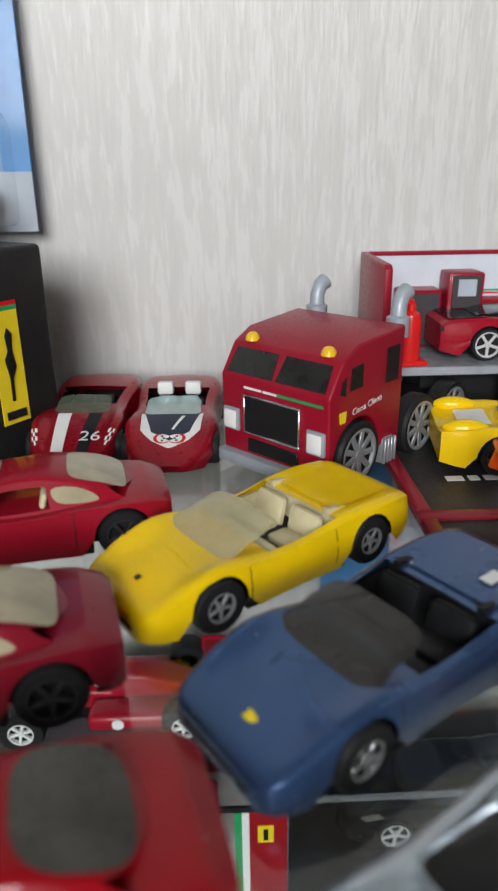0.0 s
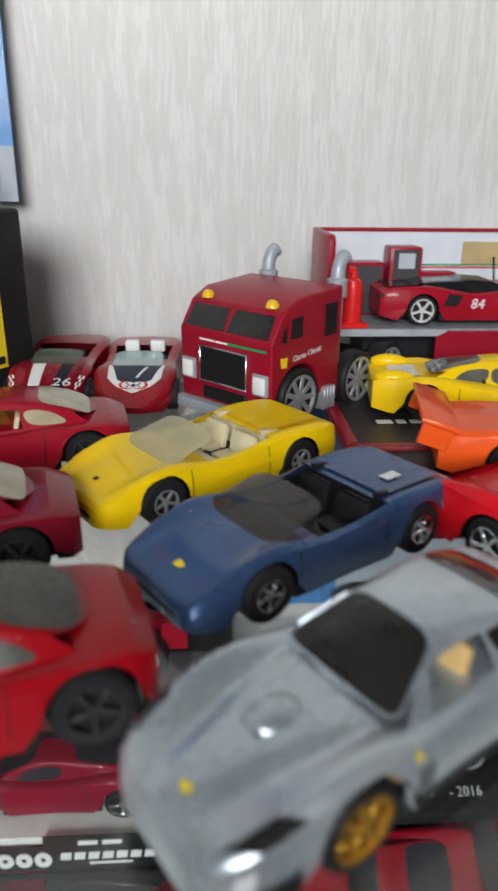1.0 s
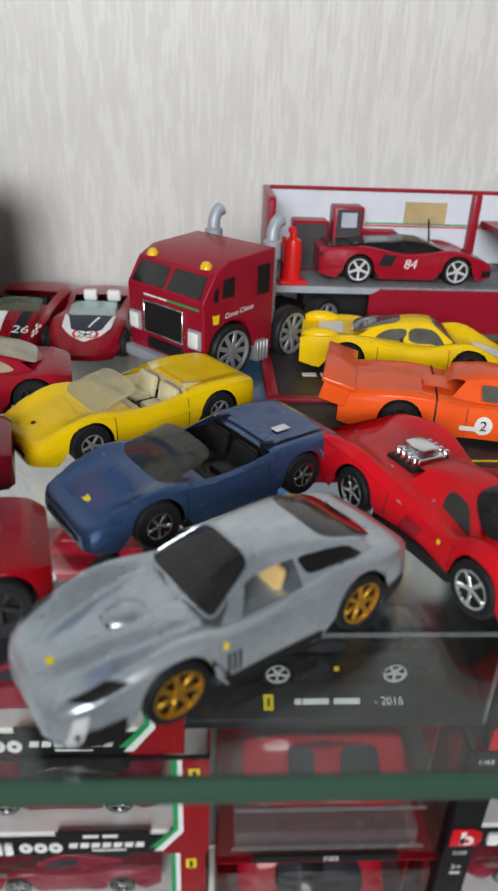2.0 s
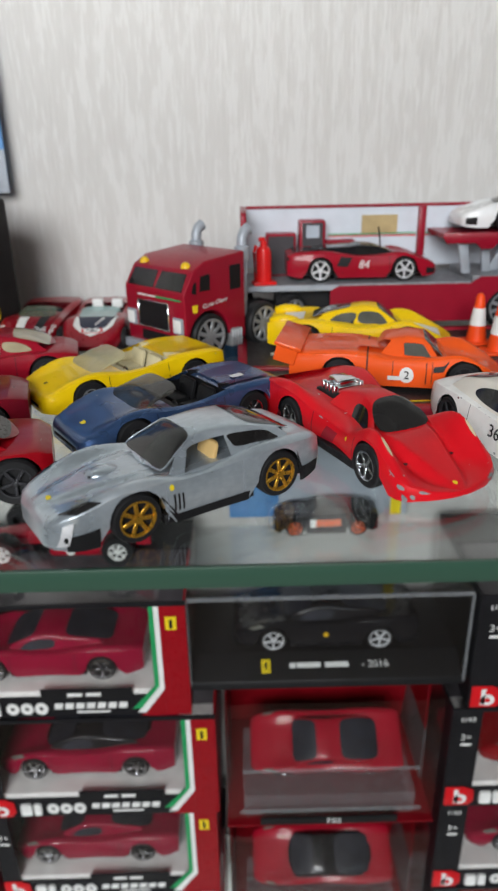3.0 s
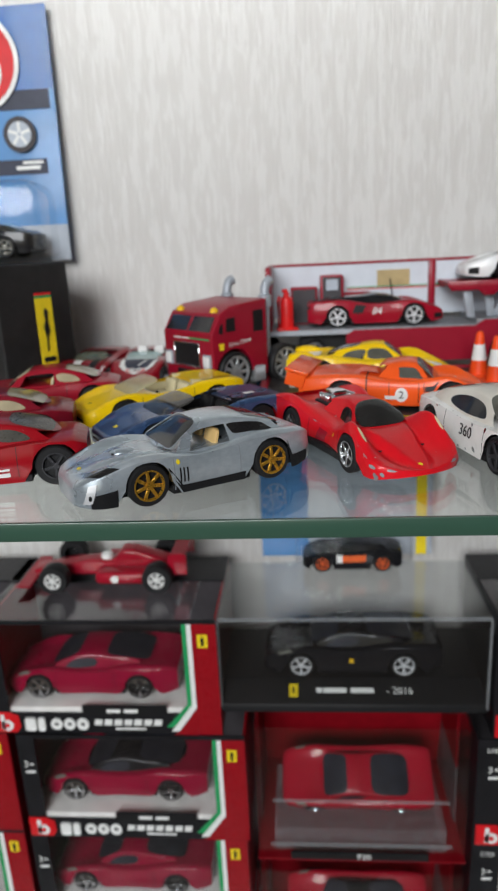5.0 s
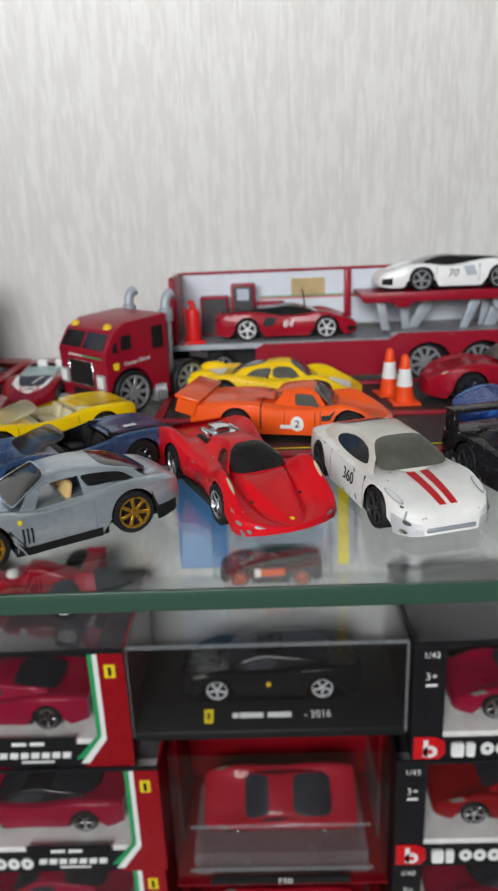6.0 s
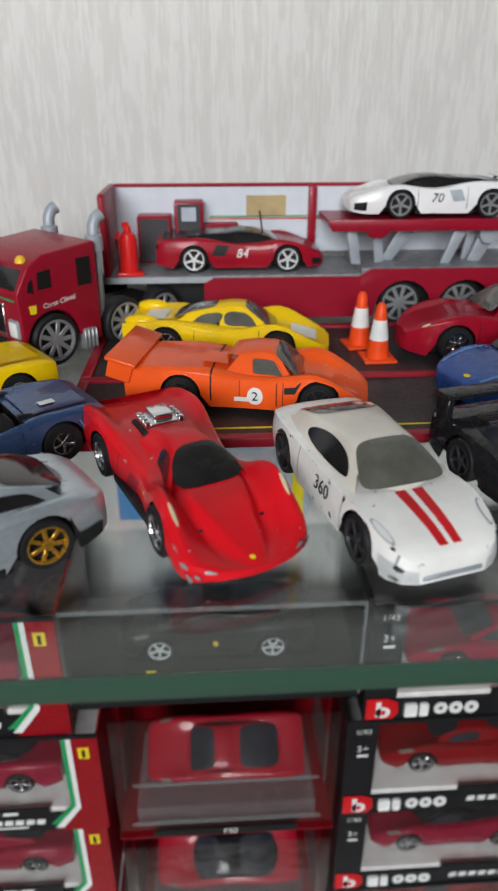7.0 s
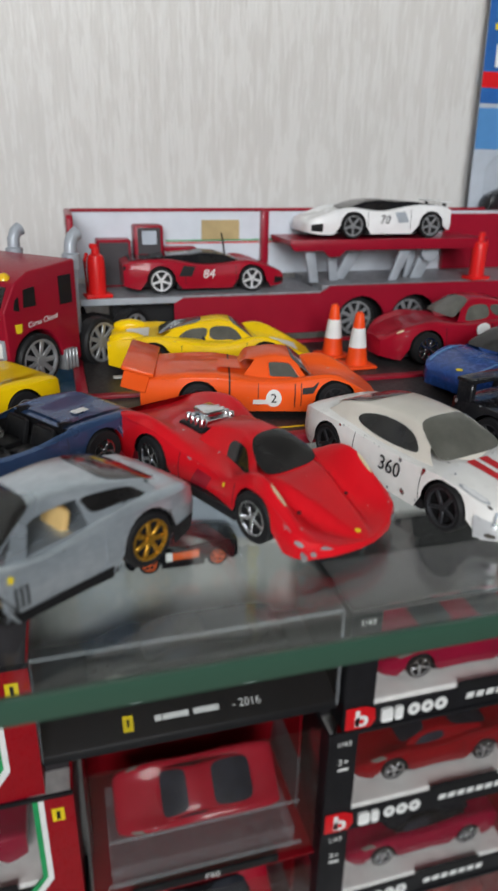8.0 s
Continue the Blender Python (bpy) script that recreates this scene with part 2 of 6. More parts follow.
# ---- mesh helpers ----
def link_mesh(name, bm, material, smooth=True, angle=38):
    bmesh.ops.remove_doubles(bm, verts=bm.verts, dist=1e-6)
    bmesh.ops.recalc_face_normals(bm, faces=bm.faces)
    lim = radians(angle)
    for e in bm.edges:
        e.smooth = len(e.link_faces) == 2 and e.calc_face_angle(0) < lim
    for f in bm.faces:
        f.smooth = smooth
    me = bpy.data.meshes.new(name)
    bm.to_mesh(me)
    bm.free()
    me.materials.append(material)
    return me


def part(name, bm, material, parent=None, label="", m=None):
    ob = new(name, bm if isinstance(bm, bpy.types.Mesh) else link_mesh(name, bm, material))
    if parent:
        ob.parent = parent
    if m is not None:
        ob.matrix_local = m
    if label:
        tagged(ob, label)
    return ob


def thing(name, m, label, category, group="", kind=""):
    ob = new(name)
    ob.empty_display_size = 0.01
    ob.matrix_world = m
    return tagged(ob, label, category, group, kind)


def block(bm, x0, x1, y0, y1, z0, z1, bev=0.0, seg=2):
    b = bmesh.new()
    bmesh.ops.create_cube(b, size=1, matrix=Matrix.LocRotScale(((x0 + x1) / 2, (y0 + y1) / 2, (z0 + z1) / 2), None, (x1 - x0, y1 - y0, z1 - z0)))
    if bev:
        bmesh.ops.bevel(b, geom=b.edges[:], offset=bev, segments=seg, affect="EDGES", profile=0.5)
    return join(bm, b)


def join(bm, b, m=None):
    if m is not None:
        bmesh.ops.transform(b, matrix=m, verts=b.verts)
    vs = {v: bm.verts.new(v.co) for v in b.verts}
    for f in b.faces:
        try:
            bm.faces.new([vs[v] for v in f.verts])
        except ValueError:
            pass
    b.free()
    return bm


def box(x0, x1, y0, y1, z0, z1, bev=0.0, seg=2):
    return block(bmesh.new(), x0, x1, y0, y1, z0, z1, bev, seg)


def lathe(profile, seg=20, axis="z", cap=True, bm=None):
    """Turns (radius, height) pairs round an axis."""
    bm = bm or bmesh.new()
    rings = []
    for r, h in profile:
        ring = []
        for i in range(seg):
            a = 2 * math.pi * i / seg
            c, s = r * math.cos(a), r * math.sin(a)
            ring.append(bm.verts.new({"z": (c, s, h), "y": (c, h, s), "x": (h, c, s)}[axis]))
        rings.append(ring)
    for a, b in zip(rings, rings[1:]):
        for i in range(seg):
            j = (i + 1) % seg
            bm.faces.new((a[i], a[j], b[j], b[i]))
    if cap:
        bm.faces.new(rings[0])
        bm.faces.new(rings[-1])
    return bm


def prism(poly, depth, plane="xz", at=0.0, bm=None):
    """A flat outline pulled to a depth along the third axis."""
    bm = bm or bmesh.new()

    def put(a, b, d):
        return {"xz": (a, d, b), "xy": (a, b, d), "yz": (d, a, b)}[plane]
    lo = [bm.verts.new(put(a, b, at)) for a, b in poly]
    hi = [bm.verts.new(put(a, b, at + depth)) for a, b in poly]
    bm.faces.new(lo)
    bm.faces.new(hi[::-1])
    n = len(poly)
    for i in range(n):
        bm.faces.new((lo[i], lo[(i + 1) % n], hi[(i + 1) % n], hi[i]))
    return bm


def tube(points, radius, seg=8, bm=None):
    """A round pipe along points."""
    bm = bm or bmesh.new()
    pts = [Vector(p) for p in points]
    rings = []
    for i, p in enumerate(pts):
        d = (pts[min(i + 1, len(pts) - 1)] - pts[max(i - 1, 0)]).normalized()
        q = d.to_track_quat("Z", "Y")
        rr = radius[i] if isinstance(radius, (list, tuple)) else radius
        rings.append([bm.verts.new(p + q @ Vector((rr * math.cos(2 * math.pi * k / seg), rr * math.sin(2 * math.pi * k / seg), 0))) for k in range(seg)])
    for a, b in zip(rings, rings[1:]):
        for k in range(seg):
            j = (k + 1) % seg
            bm.faces.new((a[k], a[j], b[j], b[k]))
    bm.faces.new(rings[0])
    bm.faces.new(rings[-1])
    return bm


def letters(text, size, shear=0.0):
    cu = bpy.data.curves.new("letters", "FONT")
    cu.body, cu.size, cu.align_x, cu.align_y, cu.extrude, cu.shear = text, size, "CENTER", "CENTER", 0.00004, shear
    cu.resolution_u = 3
    ob = new("letters", cu)
    bpy.context.view_layer.update()
    me = bpy.data.meshes.new_from_object(ob.evaluated_get(bpy.context.evaluated_depsgraph_get()))
    bpy.data.objects.remove(ob)
    bpy.data.curves.remove(cu)
    return me


def writing(text, size, material, parent, m, name="lettering", label="", shear=0.0):
    me = letters(text, size, shear)
    me.materials.clear()
    me.materials.append(material)
    return part(name, me, material, parent, label, m)


def face_m(o, right, up):
    """A frame whose x runs along right and y along up, at o."""
    r, u = Vector(right).normalized(), Vector(up)
    u = (u - r * u.dot(r)).normalized()
    m = Matrix((r, u, r.cross(u))).transposed().to_4x4()
    m.translation = o
    return m


def curve(pts):
    """A smooth curve through (x, y) points that never overshoots."""
    xs, ys = [p[0] for p in pts], [p[1] for p in pts]
    n = len(xs)
    d = [(ys[i + 1] - ys[i]) / (xs[i + 1] - xs[i]) for i in range(n - 1)]
    t = [d[0]] + [0 if d[i - 1] * d[i] <= 0 else 2 * d[i - 1] * d[i] / (d[i - 1] + d[i]) for i in range(1, n - 1)] + [d[-1]]

    def f(x):
        if x <= xs[0]:
            return ys[0]
        if x >= xs[-1]:
            return ys[-1]
        i = max(k for k in range(n - 1) if xs[k] <= x)
        h = xs[i + 1] - xs[i]
        u = (x - xs[i]) / h
        return (ys[i] * (1 + 2 * u) * (1 - u) ** 2 + t[i] * h * u * (1 - u) ** 2
                + ys[i + 1] * u * u * (3 - 2 * u) + t[i + 1] * h * u * u * (u - 1))
    return f


# ---- wheels, built once for each size ----
WHEELS = {}


def wheel_meshes(r, w, spokes, rim_mat, rim_frac):
    key = (r, w, spokes, rim_mat.name, rim_frac)
    if key not in WHEELS:
        ri = r * rim_frac
        t = lathe([(ri, -w / 2), (r * 0.93, -w / 2), (r, -w * 0.36), (r, w * 0.36), (r * 0.93, w / 2), (ri, w / 2), (ri, w * 0.22), (0.0004, w * 0.2)], 24, "y", cap=False)
        tyre = link_mesh("tyre", t, M_TYRE)
        b = lathe([(ri * 0.86, w * 0.36), (ri * 0.9, w * 0.52), (ri, w * 0.52), (ri, w * 0.30)], 24, "y", cap=False)
        lathe([(0.0001, w * 0.5), (ri * 0.22, w * 0.5), (ri * 0.26, w * 0.3)], 12, "y", cap=False, bm=b)
        for i in range(spokes):
            sp = bmesh.new()
            block(sp, ri * 0.12, ri * 0.93, w * 0.34, w * 0.47, -ri * 0.11, ri * 0.11, ri * 0.03, 1)
            join(b, sp, Matrix.Rotation(2 * math.pi * i / spokes + 0.3, 4, "Y"))
        rim = link_mesh("rim", b, rim_mat)
        WHEELS[key] = (tyre, rim)
    return WHEELS[key]


# ---- die-cast cars ----
class Shell:
    """The body surface of a car: x from tail to nose, s from the sill (0) over the shoulder (0.5) to the middle (1)."""

    def __init__(self, k):
        L, W = k["L"], k["W"]
        self.k = k
        self.x0, self.x1 = -L / 2, L / 2
        f = lambda key: curve([(self.x0 + a * L, b) for a, b in k[key]])
        self.Ra = k["r"] * k.get("arch", 1.12)
        raw_top, raw_sh = f("top"), f("shoulder")

        def bump(x):
            """How far the wings must rise to clear the wheels."""
            h = 0.0
            for xw in (k["xf"], k["xr"]):
                need = 2 * k["r"] + 0.0009 - raw_sh(xw)
                u = abs(x - xw) / (self.Ra * 2.1)
                if need > 0 and u < 1:
                    h = max(h, need * (0.5 + 0.5 * math.cos(math.pi * u)) ** 0.7)
            return h
        self.sh = lambda x: raw_sh(x) + bump(x)
        self.top = lambda x: raw_top(x) + 0.35 * bump(x)
        self.wid = curve([(self.x0 + a * L, b * W / 2) for a, b in k["plan"]])
        self.fen = curve([(self.x0 + a * L, b) for a, b in k.get("fender", ((0, 0), (1, 0)))])
        self.sill = curve([(self.x0 + a * L, b) for a, b in k.get("sill", ((0, 0.0036), (0.1, 0.0020), (0.9, 0.0018), (1, 0.0028)))])

    def low(self, x):
        z = self.sill(x)
        for xw in (self.k["xf"], self.k["xr"]):
            d = abs(x - xw)
            if d < self.Ra:
                z = max(z, min(self.k["r"] + math.sqrt(self.Ra ** 2 - d * d), self.sh(x) - 0.0005))
        return z

    def at(self, x, s):
        w, zl, zs, zt = self.wid(x), self.low(x), self.sh(x), self.top(x)
        if s <= 0.5:
            u = s / 0.5
            z = zl + (max(zs, zl) - zl) * u
            full = min(1.0, max(0.0, (z - 0.003) / max(1e-5, zs - 0.003)))
            y = w * (0.955 + 0.045 * math.sin(math.pi * min(1, full) ** 0.9) + 0.004 * math.sin(5 * full))
        else:
            a = (s - 0.5) * math.pi
            y = 0.957 * w * max(0.0, math.cos(a)) ** 0.86
            z = max(zs, zl) + (zt - zs) * math.sin(a) ** 1.1 + self.fen(x) * math.exp(-((a - 0.55) / 0.33) ** 2)
            rg = self.k.get("ridge")
            if rg and rg[0] < x < rg[1]:
                u = (x - rg[0]) / (rg[1] - rg[0])
                d = a - 1.00 - 0.48 * u
                z += rg[2] * math.sin(math.pi * u) * (0.8 / (1 + math.exp(-d / 0.025)) + 0.35 * math.exp(-abs(d) / 0.05) - 0.45 * math.exp(-((d + 0.17) / 0.13) ** 2))
        return y, z

    def p(self, x, s, side, off=0.0):
        y, z = self.at(x, s)
        v = Vector((x, side * y, z))
        if off:
            e = 2e-4
            x2, s2 = (x + e if x + e < self.x1 else x - e), (s - 0.004 if s > 0.5 else s + 0.004)
            y1, z1 = self.at(x2, s)
            y2, z2 = self.at(x, s2)
            n = (Vector((x2, side * y1, z1)) - v).cross(Vector((x, side * y2, z2)) - v)
            if n.length > 0:
                n.normalize()
                if n.dot(Vector((0, side * (1 if s < 0.5 else 0.3), 0.2 if s < 0.5 else 1))) < 0:
                    n = -n
                v += n * off
        return v

    def patch(self, xa, xb, sa, sb, side=1, off=0.00012, nx=8, ns=5, bm=None, skew=0.0):
        """A thin decal that follows the surface."""
        bm = bm or bmesh.new()
        gr = [[bm.verts.new(self.p(min(self.x1, xa + (xb - xa) * i / nx + skew * j / ns), sa + (sb - sa) * j / ns, side, off)) for j in range(ns + 1)] for i in range(nx + 1)]
        for i in range(nx):
            for j in range(ns):
                bm.faces.new((gr[i][j], gr[i + 1][j], gr[i + 1][j + 1], gr[i][j + 1]))
        return bm

    def vee(self, rows, side=1, off=0.0002):
        """A decal between two lines, given as (x, inner y, outer y)."""
        bm = bmesh.new()

        def put(x, y):
            r_ = min(1.0, y / (0.957 * self.wid(x)))
            return bm.verts.new(self.p(x, 0.5 + math.acos(r_ ** (1 / 0.86)) / math.pi, side, off))
        pts = []
        for (x0, a0, b0), (x1, a1, b1) in zip(rows, rows[1:]):
            pts += [(x0 + (x1 - x0) * i / 4, a0 + (a1 - a0) * i / 4, b0 + (b1 - b0) * i / 4) for i in range(4)]
        pts.append(rows[-1])
        gr = [[put(x, a + (b - a) * j / 4) for j in range(5)] for x, a, b in pts]
        for p, q in zip(gr, gr[1:]):
            for j in range(4):
                bm.faces.new((p[j], q[j], q[j + 1], p[j + 1]))
        return bm

    def spot(self, xc, sc, rx, rs, side=1, off=0.00015, n=14, bm=None):
        """A round or oval decal."""
        bm = bm or bmesh.new()
        c = bm.verts.new(self.p(xc, sc, side, off))
        ring = [bm.verts.new(self.p(xc + rx * math.cos(2 * math.pi * i / n), sc + rs * math.sin(2 * math.pi * i / n), side, off)) for i in range(n)]
        for i in range(n):
            bm.faces.new((c, ring[i], ring[(i + 1) % n]))
        return bm


def ticks(a, b, marks, step):
    """Values from a to b that hit all the marks."""
    m = sorted({a, b, *[q for q in marks if a < q < b]})
    out = []
    for p, q in zip(m, m[1:]):
        n = max(1, round((q - p) / step))
        out += [p + (q - p) * i / n for i in range(n)]
    return out + [b]


def shell_mesh(sf):
    k = sf.k
    marks = []
    for xw in (k["xf"], k["xr"]):
        marks += [xw + sf.Ra * math.sin(radians(a)) for a in (-89.9, -78, -62, -45, -28, -10, 10, 28, 45, 62, 78, 89.9)]
    hole = k.get("hole")
    if hole:
        marks += hole[:2]
    e = 0.0015
    marks += [sf.x0 + e * 0.3, sf.x0 + e, sf.x1 - e, sf.x1 - e * 0.3]
    xs = ticks(sf.x0, sf.x1, marks, 0.0028)
    ss = [0, 0.12, 0.24, 0.36, 0.44, 0.5, 0.54, 0.58, 0.63, 0.69, 0.74, 0.79, 0.84, 0.88, 0.92, 0.96, 1.0]
    if k.get("ridge"):
        ss = ss[:6] + [0.5 + 0.0125 * i for i in range(1, 41)]
    if hole:
        ss = sorted(set(ss + [hole[2]]))
    bm = bmesh.new()
    cols = []
    for x in xs:
        left = [bm.verts.new((x, sf.at(x, s)[0], sf.at(x, s)[1])) for s in ss]
        right = [bm.verts.new((x, -v.co.y, v.co.z)) for v in left[:-1]]
        cols.append(left + right[::-1])
    n = len(cols[0])
    full = ss + ss[:-1][::-1]
    for i in range(len(xs) - 1):
        for j in range(n - 1):
            if hole and xs[i] >= hole[0] - 1e-7 and xs[i + 1] <= hole[1] + 1e-7 and min(full[j], full[j + 1]) >= hole[2] - 1e-7:
                continue
            a, b, c, d = cols[i][j], cols[i + 1][j], cols[i + 1][j + 1], cols[i][j + 1]
            bm.faces.new((a, b, c, d))
    for c in (cols[0], cols[-1]):
        bm.faces.new(c)
    return bm


class Cabin:
    """The greenhouse above the body: v from the belt (0) over the roof rail (0.5) to the middle (1)."""

    def __init__(self, sf, k):
        c = k["cabin"]
        self.sf = sf
        self.x = c["x"]
        a, b, d, e = self.x
        self.roof = c["roof"]
        za, ze = sf.top(a), sf.top(e)
        bow = c.get("bow", 0.0)
        tail = c.get("tail", 0.5)
        self.prof = curve(sorted([(a, za - 0.0002), (a + (b - a) * 0.5, za + (self.roof - za) * (0.56 + bow)), (b, self.roof - 0.0004), ((b + d) / 2, self.roof), (d, self.roof - 0.0006), (d + (e - d) * 0.5, ze + (self.roof - ze) * tail), (e, ze - 0.0002)]))
        self.base = c.get("base", 0.84)
        self.tum = c.get("tum", 0.45)

    def at(self, x, v):
        w = self.sf.wid(x)
        zb = min(self.sf.sh(x), self.sf.top(x)) - 0.0004
        zr = max(self.prof(x), zb + 0.0001)
        cb = self.base * w
        mid = (self.x[1] + self.x[2]) / 2
        half = abs(self.x[3] - self.x[0]) / 2
        cb *= 1 - 0.10 * min(1, abs(x - mid) / half) ** 3
        h = zr - zb
        ct = cb - self.tum * h
        zs = zb + h * 0.84
        if v <= 0.5:
            u = v / 0.5
            return cb + (ct - cb) * u, zb + (zs - zb) * u
        a = (v - 0.5) * math.pi
        return ct * max(0.0, math.cos(a)) ** 0.75, zs + (zr - zs) * math.sin(a)

    def slant(self, x, v):
        """Draws the pillars in towards the roof, so that side windows taper upwards."""
        a, b, d, e = self.x
        f = min(v, 1 - v) / 0.5
        return x - 0.0062 * f * (x - (b + d) / 2) / (abs(a - e) / 2)

    def grid(self, wins):
        """Roof and pillars, with the window openings left out, and one mesh a window."""
        lo, hi = min(self.x), max(self.x)
        xs = ticks(lo, hi, [q for wn_ in wins for q in wn_[1:3]], 0.0022)
        vs = ticks(0, 1, [q for wn_ in wins for q in wn_[3:5]] + [0.5], 0.09)
        shell, panes = bmesh.new(), {}

        def add(bm, i, j, side):
            q = []
            for ii, jj in ((i, j), (i + 1, j), (i + 1, j + 1), (i, j + 1)):
                x = self.slant(xs[ii], vs[jj])
                y, z = self.at(x, vs[jj])
                q.append(bm.verts.new((x, side * y, z)))
            bm.faces.new(q)
        for i in range(len(xs) - 1):
            for j in range(len(vs) - 1):
                xm, vm = (xs[i] + xs[i + 1]) / 2, (vs[j] + vs[j + 1]) / 2
                w = next((q for q in wins if q[1] < xm < q[2] and q[3] < vm < q[4]), None)
                for side in (1, -1):
                    if w:
                        key = w[0] if w[3] > 0.5 else (w[0], side)
                        add(panes.setdefault(key, bmesh.new()), i, j, side)
                    else:
                        add(shell, i, j, side)
        return shell, panes


def cabin_pane(cb, xa, xb, va, vb, side=0, off=0.00014, power=3.2, lean=0.0):
    """A rounded window laid on the cabin: across the middle (side 0, from vb up) or on one side."""
    bm = bmesh.new()
    xc, rx = (xa + xb) / 2, abs(xb - xa) / 2

    def put(cx, cq):
        x = xc + rx * cx
        if side == 0:
            q = cq * (1 - va) * 2
            v, sd = 1 - abs(q) / 2, (1 if q >= 0 else -1)
        else:
            v, sd = (va + vb) / 2 + cq * (vb - va) / 2, side
            x = cb.slant(x, v) + lean * cq
        y, z = cb.at(x, v)
        e = 2e-4
        y1, z1 = cb.at(x + e, v)
        y2, z2 = cb.at(x, v - 0.01)
        p0 = Vector((x, sd * y, z))
        n = (Vector((x + e, sd * y1, z1)) - p0).cross(Vector((x, sd * y2, z2)) - p0)
        n = n.normalized() if n.length > 0 else Vector((0, 0, 1))
        if n.dot(Vector((0, sd * (0.2 if side == 0 else 1), 0.6))) < 0:
            n = -n
        return bm.verts.new(p0 + n * off)
    nr, na = 6, 36
    mid = put(0, 0)
    last = None
    for r_ in range(1, nr + 1):
        ring = []
        for i in range(na):
            t = 2 * math.pi * i / na
            c_, s_ = math.cos(t), math.sin(t)
            k_ = (abs(c_) ** power + abs(s_) ** power) ** (-1 / power) * r_ / nr
            ring.append(put(c_ * k_, s_ * k_))
        for i in range(na):
            j = (i + 1) % na
            if last is None:
                bm.faces.new((mid, ring[i], ring[j]))
            else:
                bm.faces.new((last[i], ring[i], ring[j], last[j]))
        last = ring
    return bm


def seat(bm, x, y, z, w, d, h):
    block(bm, x - d / 2, x + d / 2, y - w / 2, y + w / 2, z, z + h * 0.4, w * 0.12, 2)
    b = bmesh.new()
    block(b, -d * 0.14, d * 0.14, -w / 2, w / 2, 0, h, w * 0.14, 2)
    join(bm, b, Matrix.Translation((x - d * 0.5, y, z)) @ Matrix.Rotation(radians(-14), 4, "Y"))


def car(m, k, label, group="toy cars", name="toy_car"):
    top = thing(name, m, label, "toy car", group)
    sf = Shell(k)
    body = part("body", shell_mesh(sf), k["paint"], top)
    r, ww, hw = k["r"], k.get("ww", 0.0045), k["W"] / 2
    # underside
    zc = max(0.0042, min(sf.sh(k["xf"]), sf.sh(k["xr"])) - 0.0008)
    ch = box(sf.x0 + 0.003, k["xf"] + sf.Ra, -hw + ww + 0.0012, hw - ww - 0.0012, 0.0022, min(zc, k.get("floor", 0.0075)), 0.0004, 1)
    block(ch, sf.x0 + 0.0016, k["xr"] - sf.Ra - 0.0004, -hw * 0.72, hw * 0.72, 0.0024, 0.0042)
    block(ch, k["xf"] + sf.Ra + 0.0004, sf.x1 - 0.0030, -hw * 0.5, hw * 0.5, 0.0022, 0.0034)
    block(ch, k["xr"] + sf.Ra + 0.0004, k["xf"] - sf.Ra - 0.0004, -hw * 0.90, hw * 0.90, 0.0016, 0.0042, 0.0003, 1)
    part("chassis", ch, k.get("under", M_CHASSIS), top, "black plastic base plate")
    tyre, rim = wheel_meshes(r, ww, k.get("spokes", 5), k.get("rim", M_CHROME), k.get("rimf", 0.68))
    for xw in (k["xf"], k["xr"]):
        for side in (1, -1):
            wm = Matrix.Translation((xw, side * (hw - ww / 2 - 0.0003), r)) @ (Matrix.Identity(4) if side > 0 else Matrix.Rotation(math.pi, 4, "Z"))
            w = part("wheel", tyre, None, top, "", wm)
            part("rim", rim, None, w, k.get("rimlabel", ""))
    if "cabin" in k:
        cb = Cabin(sf, k)
        a, b, d, e = cb.x
        gl = k.get("glass", M_DARKGL)
        wins = []
        split = k.get("split", (d + b) / 2 - 0.001)
        side_w = ("side_window", split + 0.0006, b + (a - b) * 0.50, 0.10, 0.42)
        quart_w = ("quarter_window", e + (d - e) * k.get("qfrom", 0.42), split - 0.0006, k.get("qlow", 0.12), 0.42)
        if k.get("open"):
            part("windscreen", cabin_pane(cb, a - 0.0004, b, 0.50, 1, 0, power=2.7), gl, top)
        else:
            if k.get("sidesopen"):
                wins = [side_w]
            roof, panes = cb.grid(wins)
            part("roof", roof, k.get("roofpaint", k["paint"]), top)
            for bm in panes.values():
                bm.free()
        if not k.get("open"):
            gs = k.get("sideglass", gl)
            pw = k.get("round", 4.0)
            part("windscreen", cabin_pane(cb, a - k.get("inset", 0.0012), b + 0.0004, k.get("wide", 0.56), 1, 0, power=pw), gl, top)
            if k.get("trim"):
                for q in (cabin_pane(cb, a - k.get("inset", 0.0012), b + 0.0004, k.get("wide", 0.56), 1, 0, power=pw),):
                    ring = [v.co.copy() for v in list(q.verts)[-36:]]
                    q.free()
                    part("window_trim", tube(ring + ring[:1], 0.00022, 5), k["trim"], top)
            if k.get("backlight", True):
                part("rear_window", cabin_pane(cb, e + 0.0022, d - 0.0010, 0.64, 1, 0, power=pw), gl, top)
            for sd in (1, -1):
                if not k.get("sidesopen"):
                    part("side_window", cabin_pane(cb, *side_w[1:], sd, power=k.get("sround", 3.2), lean=-0.0006), gs, top)
                if k.get("quarter", True):
                    part("quarter_window", cabin_pane(cb, *quart_w[1:], sd, power=k.get("qround", 2.6), lean=0.0006), gs, top)
